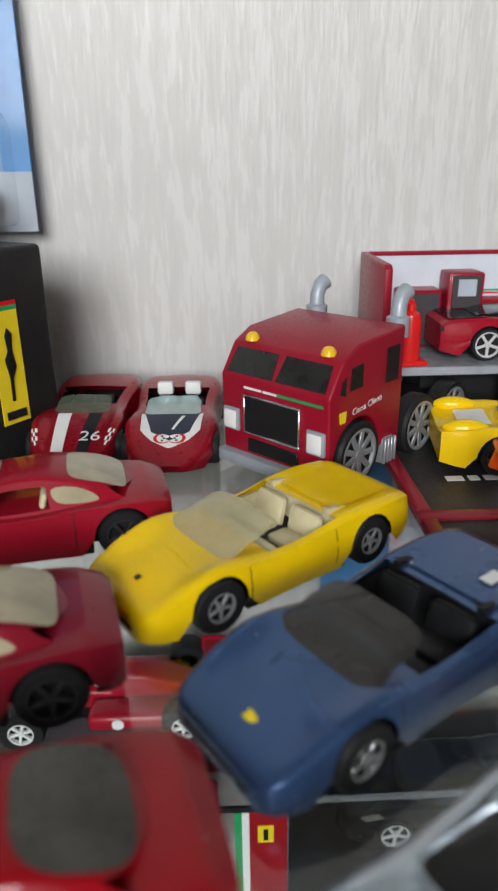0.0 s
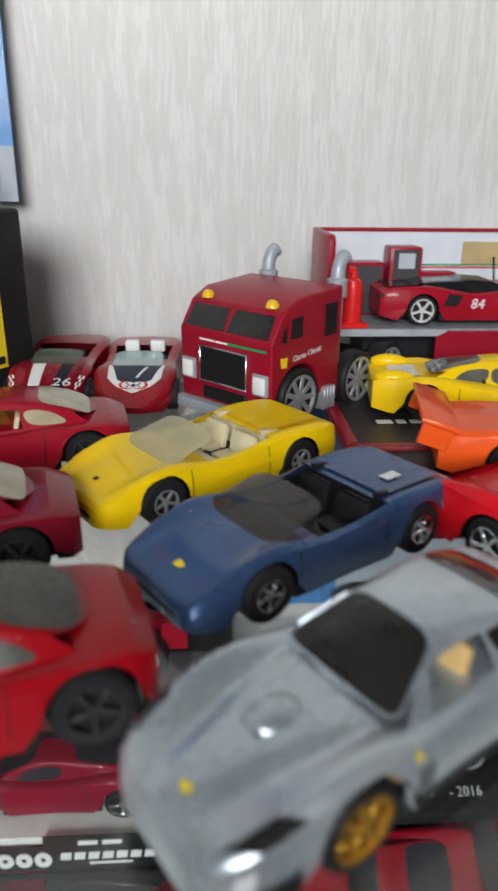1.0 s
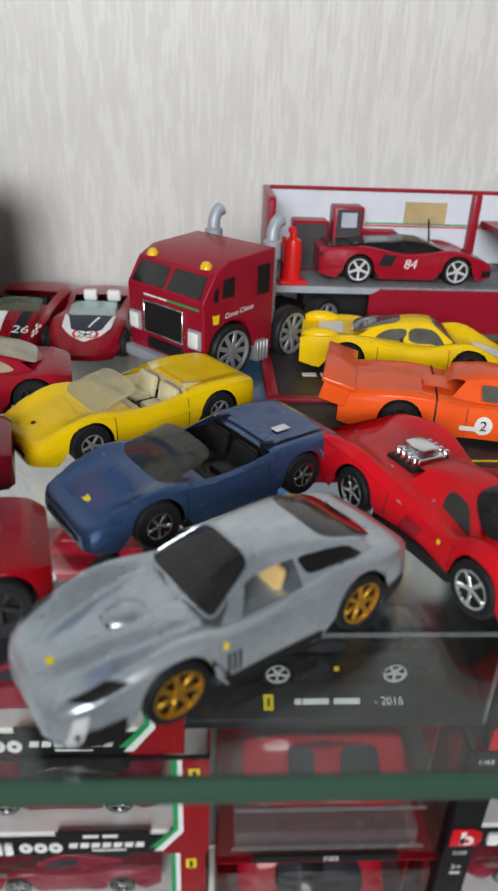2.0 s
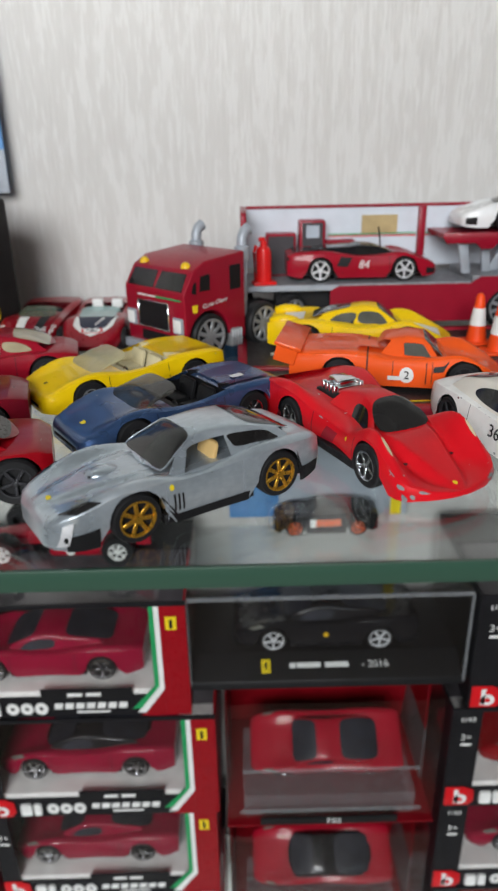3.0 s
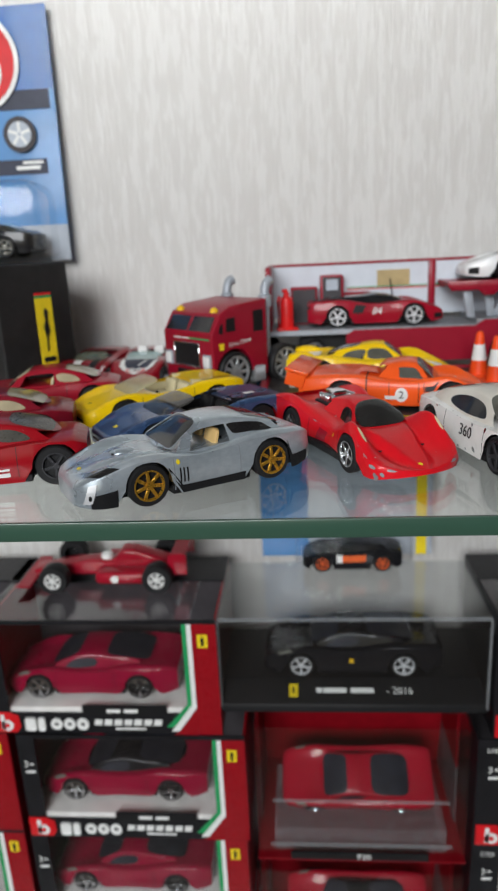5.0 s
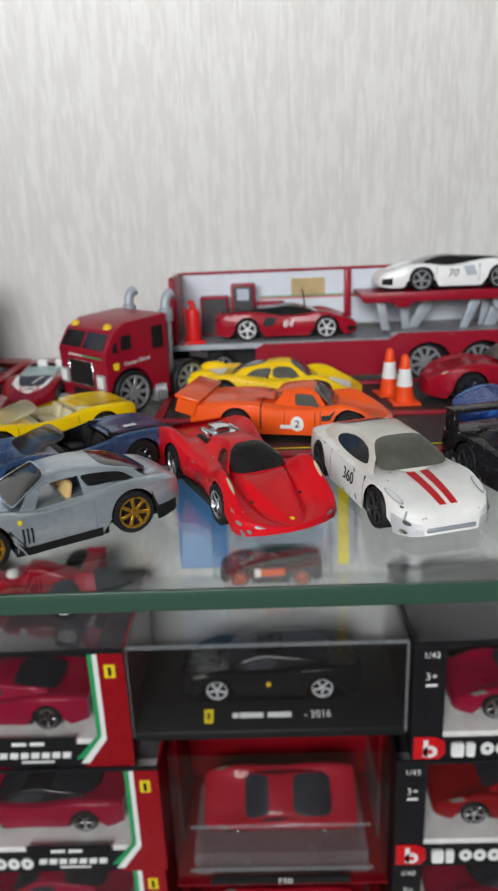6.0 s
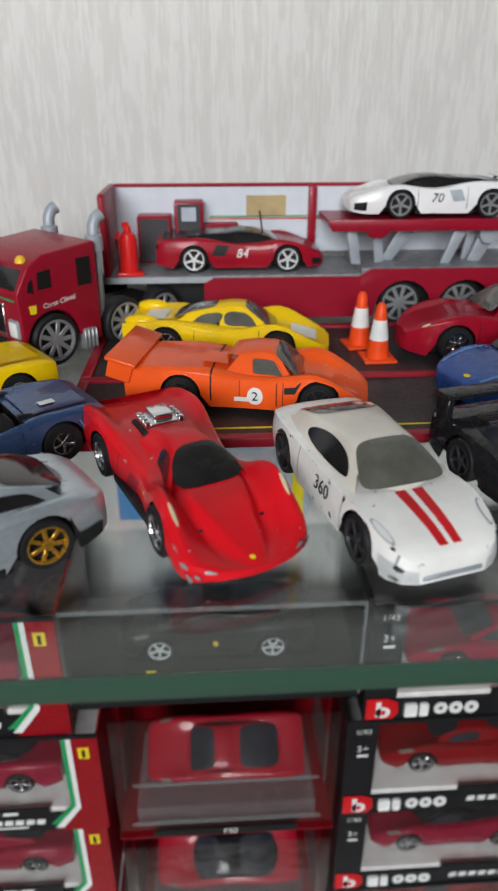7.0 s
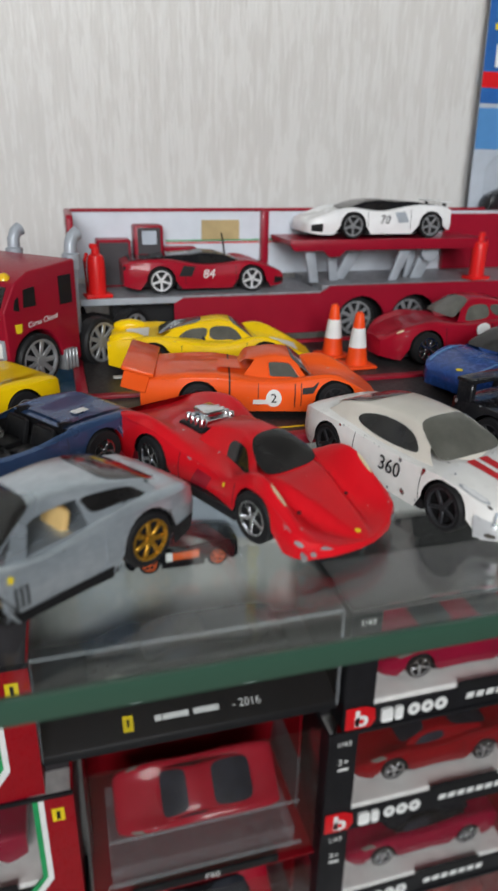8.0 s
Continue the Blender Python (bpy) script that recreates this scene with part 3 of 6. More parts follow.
    if k.get("interior"):
        im = k["interior"]
        xa, xb = k.get("room", (-0.012, 0.010))
        zf = 0.0055
        tub = bmesh.new()
        hy = sf.wid(0) * k.get("tubw", 0.74)
        zt = k.get("tubtop", 0.0105)
        for q in ((xa, xb, -hy, hy, zf - 0.001, zf), (xa, xb, -hy - 0.0008, -hy, zf - 0.001, zt), (xa, xb, hy, hy + 0.0008, zf - 0.001, zt),
                  (xa - 0.001, xa, -hy, hy, zf - 0.001, k.get("tubback", zt)), (xb, xb + 0.001, -hy, hy, zf - 0.001, zt - 0.0005)):
            block(tub, *q)
        block(tub, xb - 0.004, xb, -hy, hy, zf, zt - 0.0005, 0.0008, 2)
        part("interior", tub, im, top)
        for y in (hy * 0.5, -hy * 0.5):
            st = bmesh.new()
            seat(st, xa + 0.0075, y, zf, hy * 0.78, 0.0062, k.get("seath", 0.0075))
            part("seat", st, k.get("seats", im), top)
        wheel_ = tube([(xb - 0.0042 + 0.0004 * math.sin(q), hy * 0.5 + 0.0018 * math.cos(q), zf + 0.0042 + 0.0018 * math.sin(q)) for q in [i * math.pi / 5 for i in range(11)]], 0.0003, 5)
        part("steering_wheel", wheel_, M_BLACKIN, top)
    # shut lines of the doors
    if k.get("lines", True):
        dx = k.get("door", (k["xr"] + sf.Ra + 0.004, k["xf"] - sf.Ra - 0.001))
        for side in (1, -1):
            for q in dx:
                part("shut_line", sf.patch(q, q + 0.00022, 0.06, 0.5, side, 0.00006, 1, 8), k.get("linemat", M_CHASSIS), top)
    return top, sf, body


def decal(top, bm, mat, name="decal", label=""):
    return part(name, bm, mat, top, label)


def lamps(top, sf, xa, xb, sa, sb, mat, name="headlight", skew=0.0):
    for side in (1, -1):
        part(name, sf.patch(xa, xb, sa, sb, side, 0.0002, 5, 4, None, skew), mat, top)


def side_text(top, sf, text, x, s, size, side, mat, name="race_number", shear=0.0):
    o = sf.p(x, s, side, 0.0004)
    lo, hi = sf.p(x, s - 0.1, side), sf.p(x, s + 0.1, side)
    return writing(text, size, mat, top, face_m(o, (-side, 0, 0), hi - lo), name, "", shear)


def stance(L, W, wb, off=0.0, r=0.0056, **kw):
    """The measures that every car needs; off: how far the wheels sit towards the nose."""
    d = dict(L=L, W=W, xf=wb / 2 + off, xr=-wb / 2 + off, r=r)
    d.update(kw)
    return d


COUPE = dict(
    plan=((0, 0.72), (0.03, 0.84), (0.12, 0.95), (0.27, 1.0), (0.5, 0.965), (0.76, 0.99), (0.88, 0.94), (0.95, 0.84), (0.985, 0.70), (1, 0.50)),
    shoulder=((0, 0.0112), (0.06, 0.0128), (0.25, 0.0134), (0.5, 0.0120), (0.75, 0.0120), (0.9, 0.0104), (0.97, 0.0090), (1, 0.0072)),
    top=((0, 0.0122), (0.06, 0.0142), (0.25, 0.0142), (0.5, 0.0128), (0.65, 0.0128), (0.85, 0.0116), (0.95, 0.0103), (0.985, 0.0094), (1, 0.0080)))
WEDGE = dict(
    fender=((0, 0.0003), (0.22, 0.0012), (0.5, 0.0), (0.78, 0.0013), (0.95, 0.0004), (1, 0)),
    plan=((0, 0.86), (0.04, 0.94), (0.2, 1.0), (0.5, 0.94), (0.76, 0.98), (0.92, 0.92), (0.975, 0.84), (0.992, 0.76), (1, 0.68)),
    shoulder=((0, 0.0118), (0.05, 0.0128), (0.25, 0.0128), (0.5, 0.0114), (0.75, 0.0112), (0.9, 0.0091), (0.98, 0.0076), (1, 0.0060)),
    top=((0, 0.0125), (0.05, 0.0140), (0.25, 0.0138), (0.5, 0.0122), (0.68, 0.0122), (0.85, 0.0104), (0.95, 0.0089), (0.985, 0.0080), (1, 0.0066)))


def at(x, y, h, z=0.0):
    return pose(x, y, z, 0, 0, h)


# ---- the cabinet and an unseen room added round it ----
def structure(name, bm, mat, label, category="structure"):
    return tagged(part(name, bm, mat), label, category, "", "structure")


structure("wall_back", box(-0.90, 0.62, 0.314, 0.332, -0.62, 0.60), M_WOOD, "pale grey-white wood-grain laminate cabinet back panel", "cabinet back")
structure("wall_left", box(-0.92, -0.90, 0.04, 0.332, -0.62, 0.60), M_WOOD, "pale laminate cabinet side panel", "cabinet side")
structure("wall_right", box(0.62, 0.64, 0.04, 0.332, -0.62, 0.60), M_WOOD, "pale laminate cabinet side panel", "cabinet side")
structure("cabinet_top", box(-0.92, 0.64, 0.04, 0.332, 0.60, 0.62), M_WOOD, "pale laminate cabinet top board", "cabinet top")
structure("cabinet_base", box(-0.92, 0.64, 0.04, 0.332, -0.64, -0.62), M_WOOD, "pale laminate cabinet base board", "cabinet base")
structure("floor", box(-2.6, 2.6, -2.3, 0.9, -1.32, -1.22), M_ROOMFL, "brown laminate room floor", "floor")
structure("cabinet_plinth", box(-0.92, 0.64, 0.06, 0.332, -1.22, -0.64), M_WOOD, "pale laminate lower cabinet front", "cabinet")
structure("ceiling", box(-2.6, 2.6, -2.3, 0.9, 1.40, 1.50), M_CEIL, "unseen dark grey room ceiling", "ceiling")
structure("wall_north", box(-2.6, 2.6, 0.80, 0.9, -1.22, 1.40), M_WALLP, "unseen dark grey room wall", "wall")
structure("wall_east", box(2.5, 2.6, -2.3, 0.80, -1.22, 1.40), M_WALLP, "unseen dark grey room wall", "wall")
structure("wall_west", box(-2.6, -2.5, -2.3, 0.80, -1.22, 1.40), M_WALLP, "unseen dark grey room wall", "wall")
ws = box(-2.5, -1.45, -2.3, -2.2, -1.22, 1.40)
block(ws, 0.55, 2.5, -2.3, -2.2, -1.22, 1.40)
block(ws, -1.45, 0.55, -2.3, -2.2, -1.22, -0.18)
block(ws, -1.45, 0.55, -2.3, -2.2, 1.30, 1.40)
structure("wall_south", ws, M_WALLP, "unseen dark grey room wall with a window opening", "wall")


def glass_shelf(name, x0, x1, y0, y1, z0, z1, label):
    e = thing(name, Matrix.Identity(4), label, "glass shelf", "", "structure")
    pane = part("glass_pane", box(x0, x1, y0 + 0.0012, y1, z0, z1), M_SHELF, e)
    pane.visible_shadow = False
    part("polished_edge", box(x0, x1, y0, y0 + 0.00118, z0 - 0.00004, z1 + 0.00004, 0.00025, 2), M_EDGE, e, "dark green polished glass edge")
    part("rear_edge", box(x0, x1, y1 + 0.00002, y1 + 0.0012, z0 - 0.00004, z1 + 0.00004, 0.00025, 2), M_EDGE, e, "dark green polished glass edge")
    return e


glass_shelf("shelf_middle", -0.898, 0.618, 0.059, 0.312, -0.0052, 0.0, "clear glass shelf with a dark green polished front edge")
glass_shelf("shelf_lower", -0.898, 0.618, 0.059, 0.312, -0.4252, -0.420, "clear glass shelf with a dark green polished front edge")
glass_shelf("shelf_upper", -0.898, 0.618, 0.059, 0.312, 0.2045, 0.2097, "clear upper glass shelf with a green edge")

# ---- cars on the shelf ----
BLACK_AT = (0.1661, 0.1080, -75, 0.0)
# silver coupe with gold wheels
k = stance(0.0745, 0.0295, 0.0394, -0.0022, 0.0061, paint=M_SILVER, ridge=(0.0070, 0.0365, 0.0008), fender=((0, 0.0002), (0.24, 0.0013), (0.5, 0.0), (0.76, 0.0016), (0.92, 0.0008), (1, 0)), qround=7.0, qfrom=0.34, qlow=0.20, glass=M_DARKGL, rim=M_GOLD, rimf=0.74, spokes=7, rimlabel="gold six-spoke rim",
           cabin=dict(x=(0.0105, -0.0013, -0.0148, -0.0315), roof=0.0208, base=0.88, tum=0.56, tail=0.60), interior=M_TAN, seath=0.0118, tubtop=0.0125, room=(-0.0085, 0.0085), sidesopen=True, sideglass=M_DARKGL, split=-0.0098, trim=M_SILVER, linemat=M_GREYP, **COUPE)
c, sf, b = car(at(0.0205, 0.0915, -147.0), k, "silver die-cast toy coupe with gold wheels on glass")
lamps(c, sf, 0.0250, 0.0308, 0.55, 0.70, M_DARKGL, "headlight", 0.0032)
part("emblem", sf.spot(0.0085, 0.44, 0.0006, 0.035, 1), M_YPRINT, c)
part("emblem", sf.spot(0.033, 0.98, 0.0006, 0.02, 1), M_YPRINT, c)
for i in range(3):
    for s in (1, -1):
        part("side_vent", sf.patch(0.0078 - i * 0.0011, 0.0083 - i * 0.0011, 0.16, 0.36, s, 0.0001, 1, 4), M_CHASSIS, c)
zt = sf.top(0.0208)
sc = bmesh.new()
bmesh.ops.create_uvsphere(sc, u_segments=16, v_segments=10, radius=1, matrix=Matrix.LocRotScale((0.0195, 0, zt + 0.0004), None, (0.0042, 0.0030, 0.0014)))
part("bonnet_scoop", sc, M_SILVER, c)
part("scoop_mouth", box(0.0222, 0.0234, -0.0017, 0.0017, zt + 0.0001, zt + 0.0008, 0.0002, 1), M_CHASSIS, c)
for s in (1, -1):
    part("bare_bumper", sf.patch(0.0332, 0.0354, 0.10, 0.44, s, 0.00028, 4, 4, None, -0.0016), M_SILVRIM, c, "bare metal bumper corner")
    part("bumper_intake", sf.spot(0.0336, 0.22, 0.0004, 0.05, s, 0.0004), M_CHASSIS, c)
    # The bright edge of the shoulder crease is painted as a paler flat strip.
    part("crease_glint", sf.patch(0.0110, 0.0300, 0.505, 0.515, s, 0.00012, 10, 1), M_SILVRIM, c)
part("grille", box(0.0345, 0.0360, -0.0062, 0.0062, 0.0036, 0.0050, 0.0004, 1), M_KPRINT, c)
for s in (1, -1):
    part("side_skirt", sf.patch(-0.0125, 0.0115, 0.0, 0.12, s, 0.00025, 6, 2), M_CHASSIS, c, "black side skirt")
    part("lower_bumper", sf.patch(0.0265, 0.0335, 0.0, 0.26, s, 0.00025, 5, 2), M_CHASSIS, c, "black lower bumper")
    part("rear_bumper", sf.patch(-0.0352, -0.0275, 0.0, 0.20, s, 0.00025, 5, 2), M_CHASSIS, c, "black rear bumper")

# red sports car with an open engine
k = stance(0.080, 0.0318, 0.0405, 0.0, 0.0060, ww=0.0030, paint=M_RED, round=2.4, wide=0.55, inset=0.0026, ridge=(0.010, 0.0400, 0.0024), glass=M_DARKGL, rim=M_CHROME, spokes=5,
           cabin=dict(x=(0.0195, 0.0070, -0.0025, -0.0120), roof=0.0190, base=0.70, tum=0.42, tail=0.70), backlight=False, quarter=False, split=0.0005,
           plan=((0, 0.9), (0.05, 0.98), (0.2, 1.0), (0.36, 0.90), (0.5, 0.80), (0.66, 0.92), (0.8, 1.0), (0.9, 0.98), (0.94, 0.90), (0.965, 0.76), (0.985, 0.50), (1, 0.16)),
           shoulder=((0, 0.0128), (0.06, 0.0138), (0.22, 0.0138), (0.4, 0.0108), (0.55, 0.0092), (0.76, 0.0116), (0.88, 0.0086), (1, 0.0042)),
           top=((0, 0.0112), (0.1, 0.0126), (0.3, 0.0138), (0.5, 0.0128), (0.7, 0.0104), (0.85, 0.0070), (0.95, 0.0053), (1, 0.0044)),
           fender=((0, 0.0006), (0.2, 0.0028), (0.4, 0.0004), (0.6, 0.0004), (0.77, 0.0046), (0.87, 0.0026), (0.94, 0.0004), (1, 0)))
c, sf, b = car(at(0.0745, 0.1202, -65.2), k, "bright red die-cast toy supercar with exposed chrome engine, nose chipped")
eng = box(-0.026, -0.0175, -0.0042, 0.0042, 0.0135, 0.0160, 0.0008, 2)
block(eng, -0.0255, -0.0185, -0.0028, 0.0028, 0.0158, 0.0178, 0.0007, 2)
for i in range(4):
    for y in (-0.0046, 0.0046):
        block(eng, -0.0252 + i * 0.002, -0.024 + i * 0.002, y - 0.0008, y + 0.0008, 0.0138, 0.0166, 0.0003, 1)
bmesh.ops.translate(eng, vec=(0.0068, 0, 0.0004), verts=eng.verts)
part("engine", eng, M_CHROME, c, "chrome engine block")
part("engine_bay", box(-0.0205, -0.0105, -0.0062, 0.0062, 0.0125, 0.0146, 0.0008, 2), M_CHASSIS, c, "black engine bay")
for s in (1, -1):
    for x_, s_, w_, h_ in ((0.0350, 0.10, 0.0006, 0.16), (0.0342, 0.38, 0.0010, 0.05), (0.0366, 0.22, 0.0004, 0.10), (0.0378, 0.45, 0.0006, 0.06), (0.0310, 0.47, 0.0012, 0.012), (-0.0060, 0.49, 0.0010, 0.012)):
        part("paint_chip", sf.spot(x_, s_, w_, h_, s, 0.0002, 7), M_GREYRIM, c)
part("emblem", sf.spot(0.0376, 0.985, 0.0006, 0.014, -1), M_YPRINT, c)
for s in (1, -1):
    part("headlight", sf.spot(0.0262, 0.665, 0.0024, 0.020, s), M_CREAM, c)
    # Flat patches: the shade inside the intakes is painted as deeper red.
    part("side_intake", sf.patch(-0.006, -0.0005, 0.1, 0.42, s, 0.0002, 3, 3, None, 0.003), M_RED2, c)
    part("emblem", sf.spot(0.008, 0.44, 0.0006, 0.04, s), M_YPRINT, c)

# white coupe with red stripes
k = stance(0.073, 0.0305, 0.0425, 0.0005, 0.0058, paint=M_WHITE, roofpaint=M_ROOFC, round=3.0, glass=M_WINGREY, rim=M_DARKRIM, rimf=0.8, spokes=5,
           cabin=dict(x=(0.0172, 0.0045, -0.0110, -0.0290), roof=0.0205, base=0.86, tum=0.55, tail=0.62), interior=M_BLACKIN, room=(-0.014, 0.0085), sideglass=M_DARKGL, quarter=False, split=-0.0150, sround=2.4, **COUPE)
c, sf, b = car(at(0.1204, 0.1151, -74.6), k, "white die-cast toy coupe with red bonnet stripes, paint badly chipped")
for s in (1, -1):
    part("stripe", sf.vee(((0.0172, 0.0008, 0.0035), (0.0345, 0.0006, 0.0026)), s), M_RPRINT, c)
    part("headlight", sf.spot(0.0280, 0.645, 0.0040, 0.062, s), M_GREYP, c)
    part("headlight_cover", sf.spot(0.0280, 0.645, 0.0034, 0.050, s, 0.0003), M_WHITE2, c)
side_text(c, sf, "360", 0.004, 0.34, 0.0052, -1, M_KPRINT)
side_text(c, sf, "360", 0.004, 0.34, 0.0052, 1, M_KPRINT)
part("bare_bumper", sf.patch(0.0300, 0.0364, 0.02, 0.34, 1, 0.00012, 6, 4), M_SILVRIM, c, "bare metal where paint has worn off")
part("bare_bumper", sf.patch(0.0300, 0.0364, 0.02, 0.34, -1, 0.00012, 6, 4), M_SILVRIM, c, "bare metal where paint has worn off")
for s in (1, -1):
    part("bumper_line", sf.patch(0.0338, 0.0342, 0.30, 0.50, s, 0.0002, 1, 4), M_GREYP, c)
    for q, (x_, s_, w_) in enumerate(((0.0345, 0.30, 0.0009), (0.0335, 0.10, 0.0011), (0.0325, 0.56, 0.0006), (0.0150, 0.47, 0.0006), (0.0090, 0.12, 0.0008), (-0.0160, 0.44, 0.0005))):
        part("paint_chip", sf.spot(x_, s_, w_, 0.05, s, 0.00022, 7), M_CHROME, c)
rnd = random.Random(7)
for q in range(26):
    x_, s_ = rnd.uniform(-0.034, 0.034), rnd.choice((0.05, 0.12, 0.46, 0.5, 0.53))
    part("paint_chip", sf.spot(x_, s_ + rnd.uniform(-0.02, 0.02), rnd.uniform(0.0002, 0.0007), rnd.uniform(0.010, 0.032), rnd.choice((1, -1)), 0.00018, 6), M_GREYRIM, c)
part("bumper_grille", box(0.0352, 0.0369, -0.007, 0.007, 0.0035, 0.0048, 0.0003, 1), M_GREYP, c)


# two open spiders of one casting
def spider(m, col, glassm, inner, rim, label, seatm=None):
    k = stance(0.0715, 0.0305, 0.0412, -0.001, 0.0058, paint=col, glass=glassm, rim=rim, spokes=5, rimf=0.56, open=True, interior=inner, seats=seatm or inner,
               cabin=dict(x=(0.0165, 0.0022, -0.002, -0.004), roof=0.0176, base=0.92, tum=0.45), hole=(-0.0125, 0.0062, 0.67), room=(-0.0124, 0.0060), tubtop=0.0114, tubback=0.0131, tubw=0.84, seath=0.0085, **WEDGE)
    c, sf, b = car(m, k, label)
    for s in (1, -1):
        part("side_strake", sf.patch(-0.012, 0.004, 0.30, 0.36, s, 0.0002, 6, 2), col, c)
        part("buttress", prism([(-0.0245, 0.0130), (-0.0125, 0.0128), (-0.0118, 0.0150)], 0.0012 * s, "xz", s * 0.0088), inner, c)
        part("popup_headlight", sf.patch(0.0255, 0.0295, 0.60, 0.72, s, 0.0002, 3, 3), col, c)
    part("engine_cover", sf.patch(-0.0315, -0.0145, 0.76, 1.0, 1, 0.0005, 6, 4), col, c)
    part("engine_cover", sf.patch(-0.0315, -0.0145, 0.76, 1.0, -1, 0.0005, 6, 4), col, c)
    part("grille", box(0.0340, 0.03595, -0.0085, 0.0085, 0.0040, 0.0053, 0.0003, 1), M_CHASSIS, c)
    return c, sf


c, sf = spider(at(-0.0059, 0.1779, -145.0), M_YELLOW, M_YGL, M_CREAM, M_GREYRIM, "yellow die-cast toy spider with cream interior and yellowed windscreen")
part("emblem", sf.patch(0.0292, 0.0304, 0.975, 1.0, 1, 0.0002, 2, 1), M_KPRINT, c)
c, sf = spider(at(0.0150, 0.1403, -146.0), M_BLUE, M_SMOKE, M_BLACKIN, M_CHROME, "metallic blue die-cast toy spider with black interior, scuffed sides")
part("emblem", sf.spot(0.0302, 0.985, 0.0008, 0.036, 1), M_YPRINT, c)
rnd = random.Random(11)
for q in range(16):
    part("scuff", sf.spot(rnd.uniform(-0.030, 0.032), rnd.choice((0.30, 0.47, 0.50, 0.53)) + rnd.uniform(-0.02, 0.02), rnd.uniform(0.0004, 0.0016), rnd.uniform(0.004, 0.010), rnd.choice((1, 1, -1)), 0.00014, 7), M_SKYSCUFF, c)
part("tail_badge", sf.patch(-0.024, -0.0195, 0.88, 0.94, 1, 0.0009, 2, 1), M_WPRINT, c)


def coupe(m, col, glassm, label, rim=M_DARKRIM, roof=0.0205, inner=M_CREAM, sides=None, spokes=5, open_=False, prof=COUPE, r=0.0060, off=0.0, oval=4.0):
    k = stance(0.0705, 0.0295, 0.040, off, r, paint=col, glass=glassm, rim=rim, spokes=spokes, interior=inner, tubtop=0.0125, room=(-0.0085, 0.0085), sidesopen=open_, seath=0.0112, sideglass=sides or glassm, round=oval,
               cabin=dict(x=(0.0145, 0.0025, -0.011, -0.0275), roof=roof, base=0.85, tum=0.5, tail=0.60), split=-0.0085, **prof)
    return car(m, k, label)


c, sf, b = coupe(at(-0.0618, 0.1930, -168), M_RED2, M_WINCREAM, "red die-cast toy coupe with cream interior and windows", open_=True, off=-0.0035)
c, sf, b = coupe(at(-0.0664, 0.1392, -165), M_MAROON, M_WINCREAM, "maroon die-cast toy coupe with cream windows and black wheels", off=-0.0030)
c, sf, b = coupe(at(-0.0481, 0.0969, -165), M_REDMID, M_WINTAUPE, "red die-cast toy coupe with silver wheels and white sill stripes", rim=M_DARKRIM, r=0.0062, off=-0.0055, oval=2.3)
for s in (1, -1):
    part("sill_stripe", sf.patch(-0.012, 0.012, 0.10, 0.16, s, 0.0002, 6, 1), M_WPRINT, c)
    part("sill_stripe", sf.patch(-0.012, 0.012, 0.19, 0.22, s, 0.0002, 6, 1), M_WPRINT, c)

# ---- the fold-down trailer side that lies on the shelf ----
ramp = thing("trailer_ramp", Matrix.Identity(4), "fold-down dark printed trailer side with crimson frame lying on the glass", "toy ramp")
part("panel", box(0.039, 0.262, 0.149, 0.256, 0.0003, 0.0020), M_RAMP, ramp)
for q in ((0.036, 0.2645, 0.1455, 0.1495), (0.036, 0.2645, 0.1935, 0.1975), (0.036, 0.2645, 0.2525, 0.2565)):
    part("rail", box(*q, 0.0, 0.0032, 0.0006, 2), M_RAIL, ramp)
for q in ((0.036, 0.040, 0.1497, 0.1933), (0.036, 0.040, 0.1977, 0.2523), (0.2605, 0.2645, 0.1497, 0.1933), (0.2605, 0.2645, 0.1977, 0.2523)):
    part("rail", box(*q, 0.0, 0.0032, 0.0006, 2), M_RAIL, ramp)
part("yellow_line", box(0.045, 0.19, 0.1545, 0.1553, 0.0020, 0.0022), M_YPRINT, ramp)
for i, (a, w) in enumerate(((0.050, 0.005), (0.0565, 0.003), (0.061, 0.0045), (0.067, 0.0035))):
    part("print_bar", box(a, a + w, 0.2165, 0.2195, 0.0020, 0.0022), M_WPRINT, ramp)
ZR = 0.0021

# yellow long-tailed racer
k = stance(0.078, 0.0300, 0.0425, -0.001, 0.0058, paint=M_YELLOW, glass=M_WINGREY, rim=M_CHROME, interior=M_BLACKIN, room=(-0.006, 0.010), qround=3.0,
           cabin=dict(x=(0.0195, 0.0065, -0.003, -0.0225), roof=0.0190, base=0.72, tum=0.5, tail=0.62), split=-0.002,
           plan=((0, 0.92), (0.05, 0.97), (0.22, 1.0), (0.45, 0.90), (0.74, 0.99), (0.9, 0.92), (0.97, 0.78), (1, 0.5)),
           shoulder=((0, 0.0125), (0.05, 0.0132), (0.22, 0.0132), (0.45, 0.0098), (0.74, 0.0118), (0.88, 0.0088), (1, 0.0045)),
           top=((0, 0.0110), (0.1, 0.0122), (0.3, 0.0130), (0.5, 0.0118), (0.72, 0.0088), (0.9, 0.0066), (1, 0.0050)),
           fender=((0, 0.0002), (0.22, 0.0012), (0.5, 0.0), (0.74, 0.0030), (0.9, 0.0012), (1, 0)))
c, sf, b = car(at(0.0895, 0.2292, -9, ZR), k, "yellow die-cast toy racing coupe with twin tail fins")
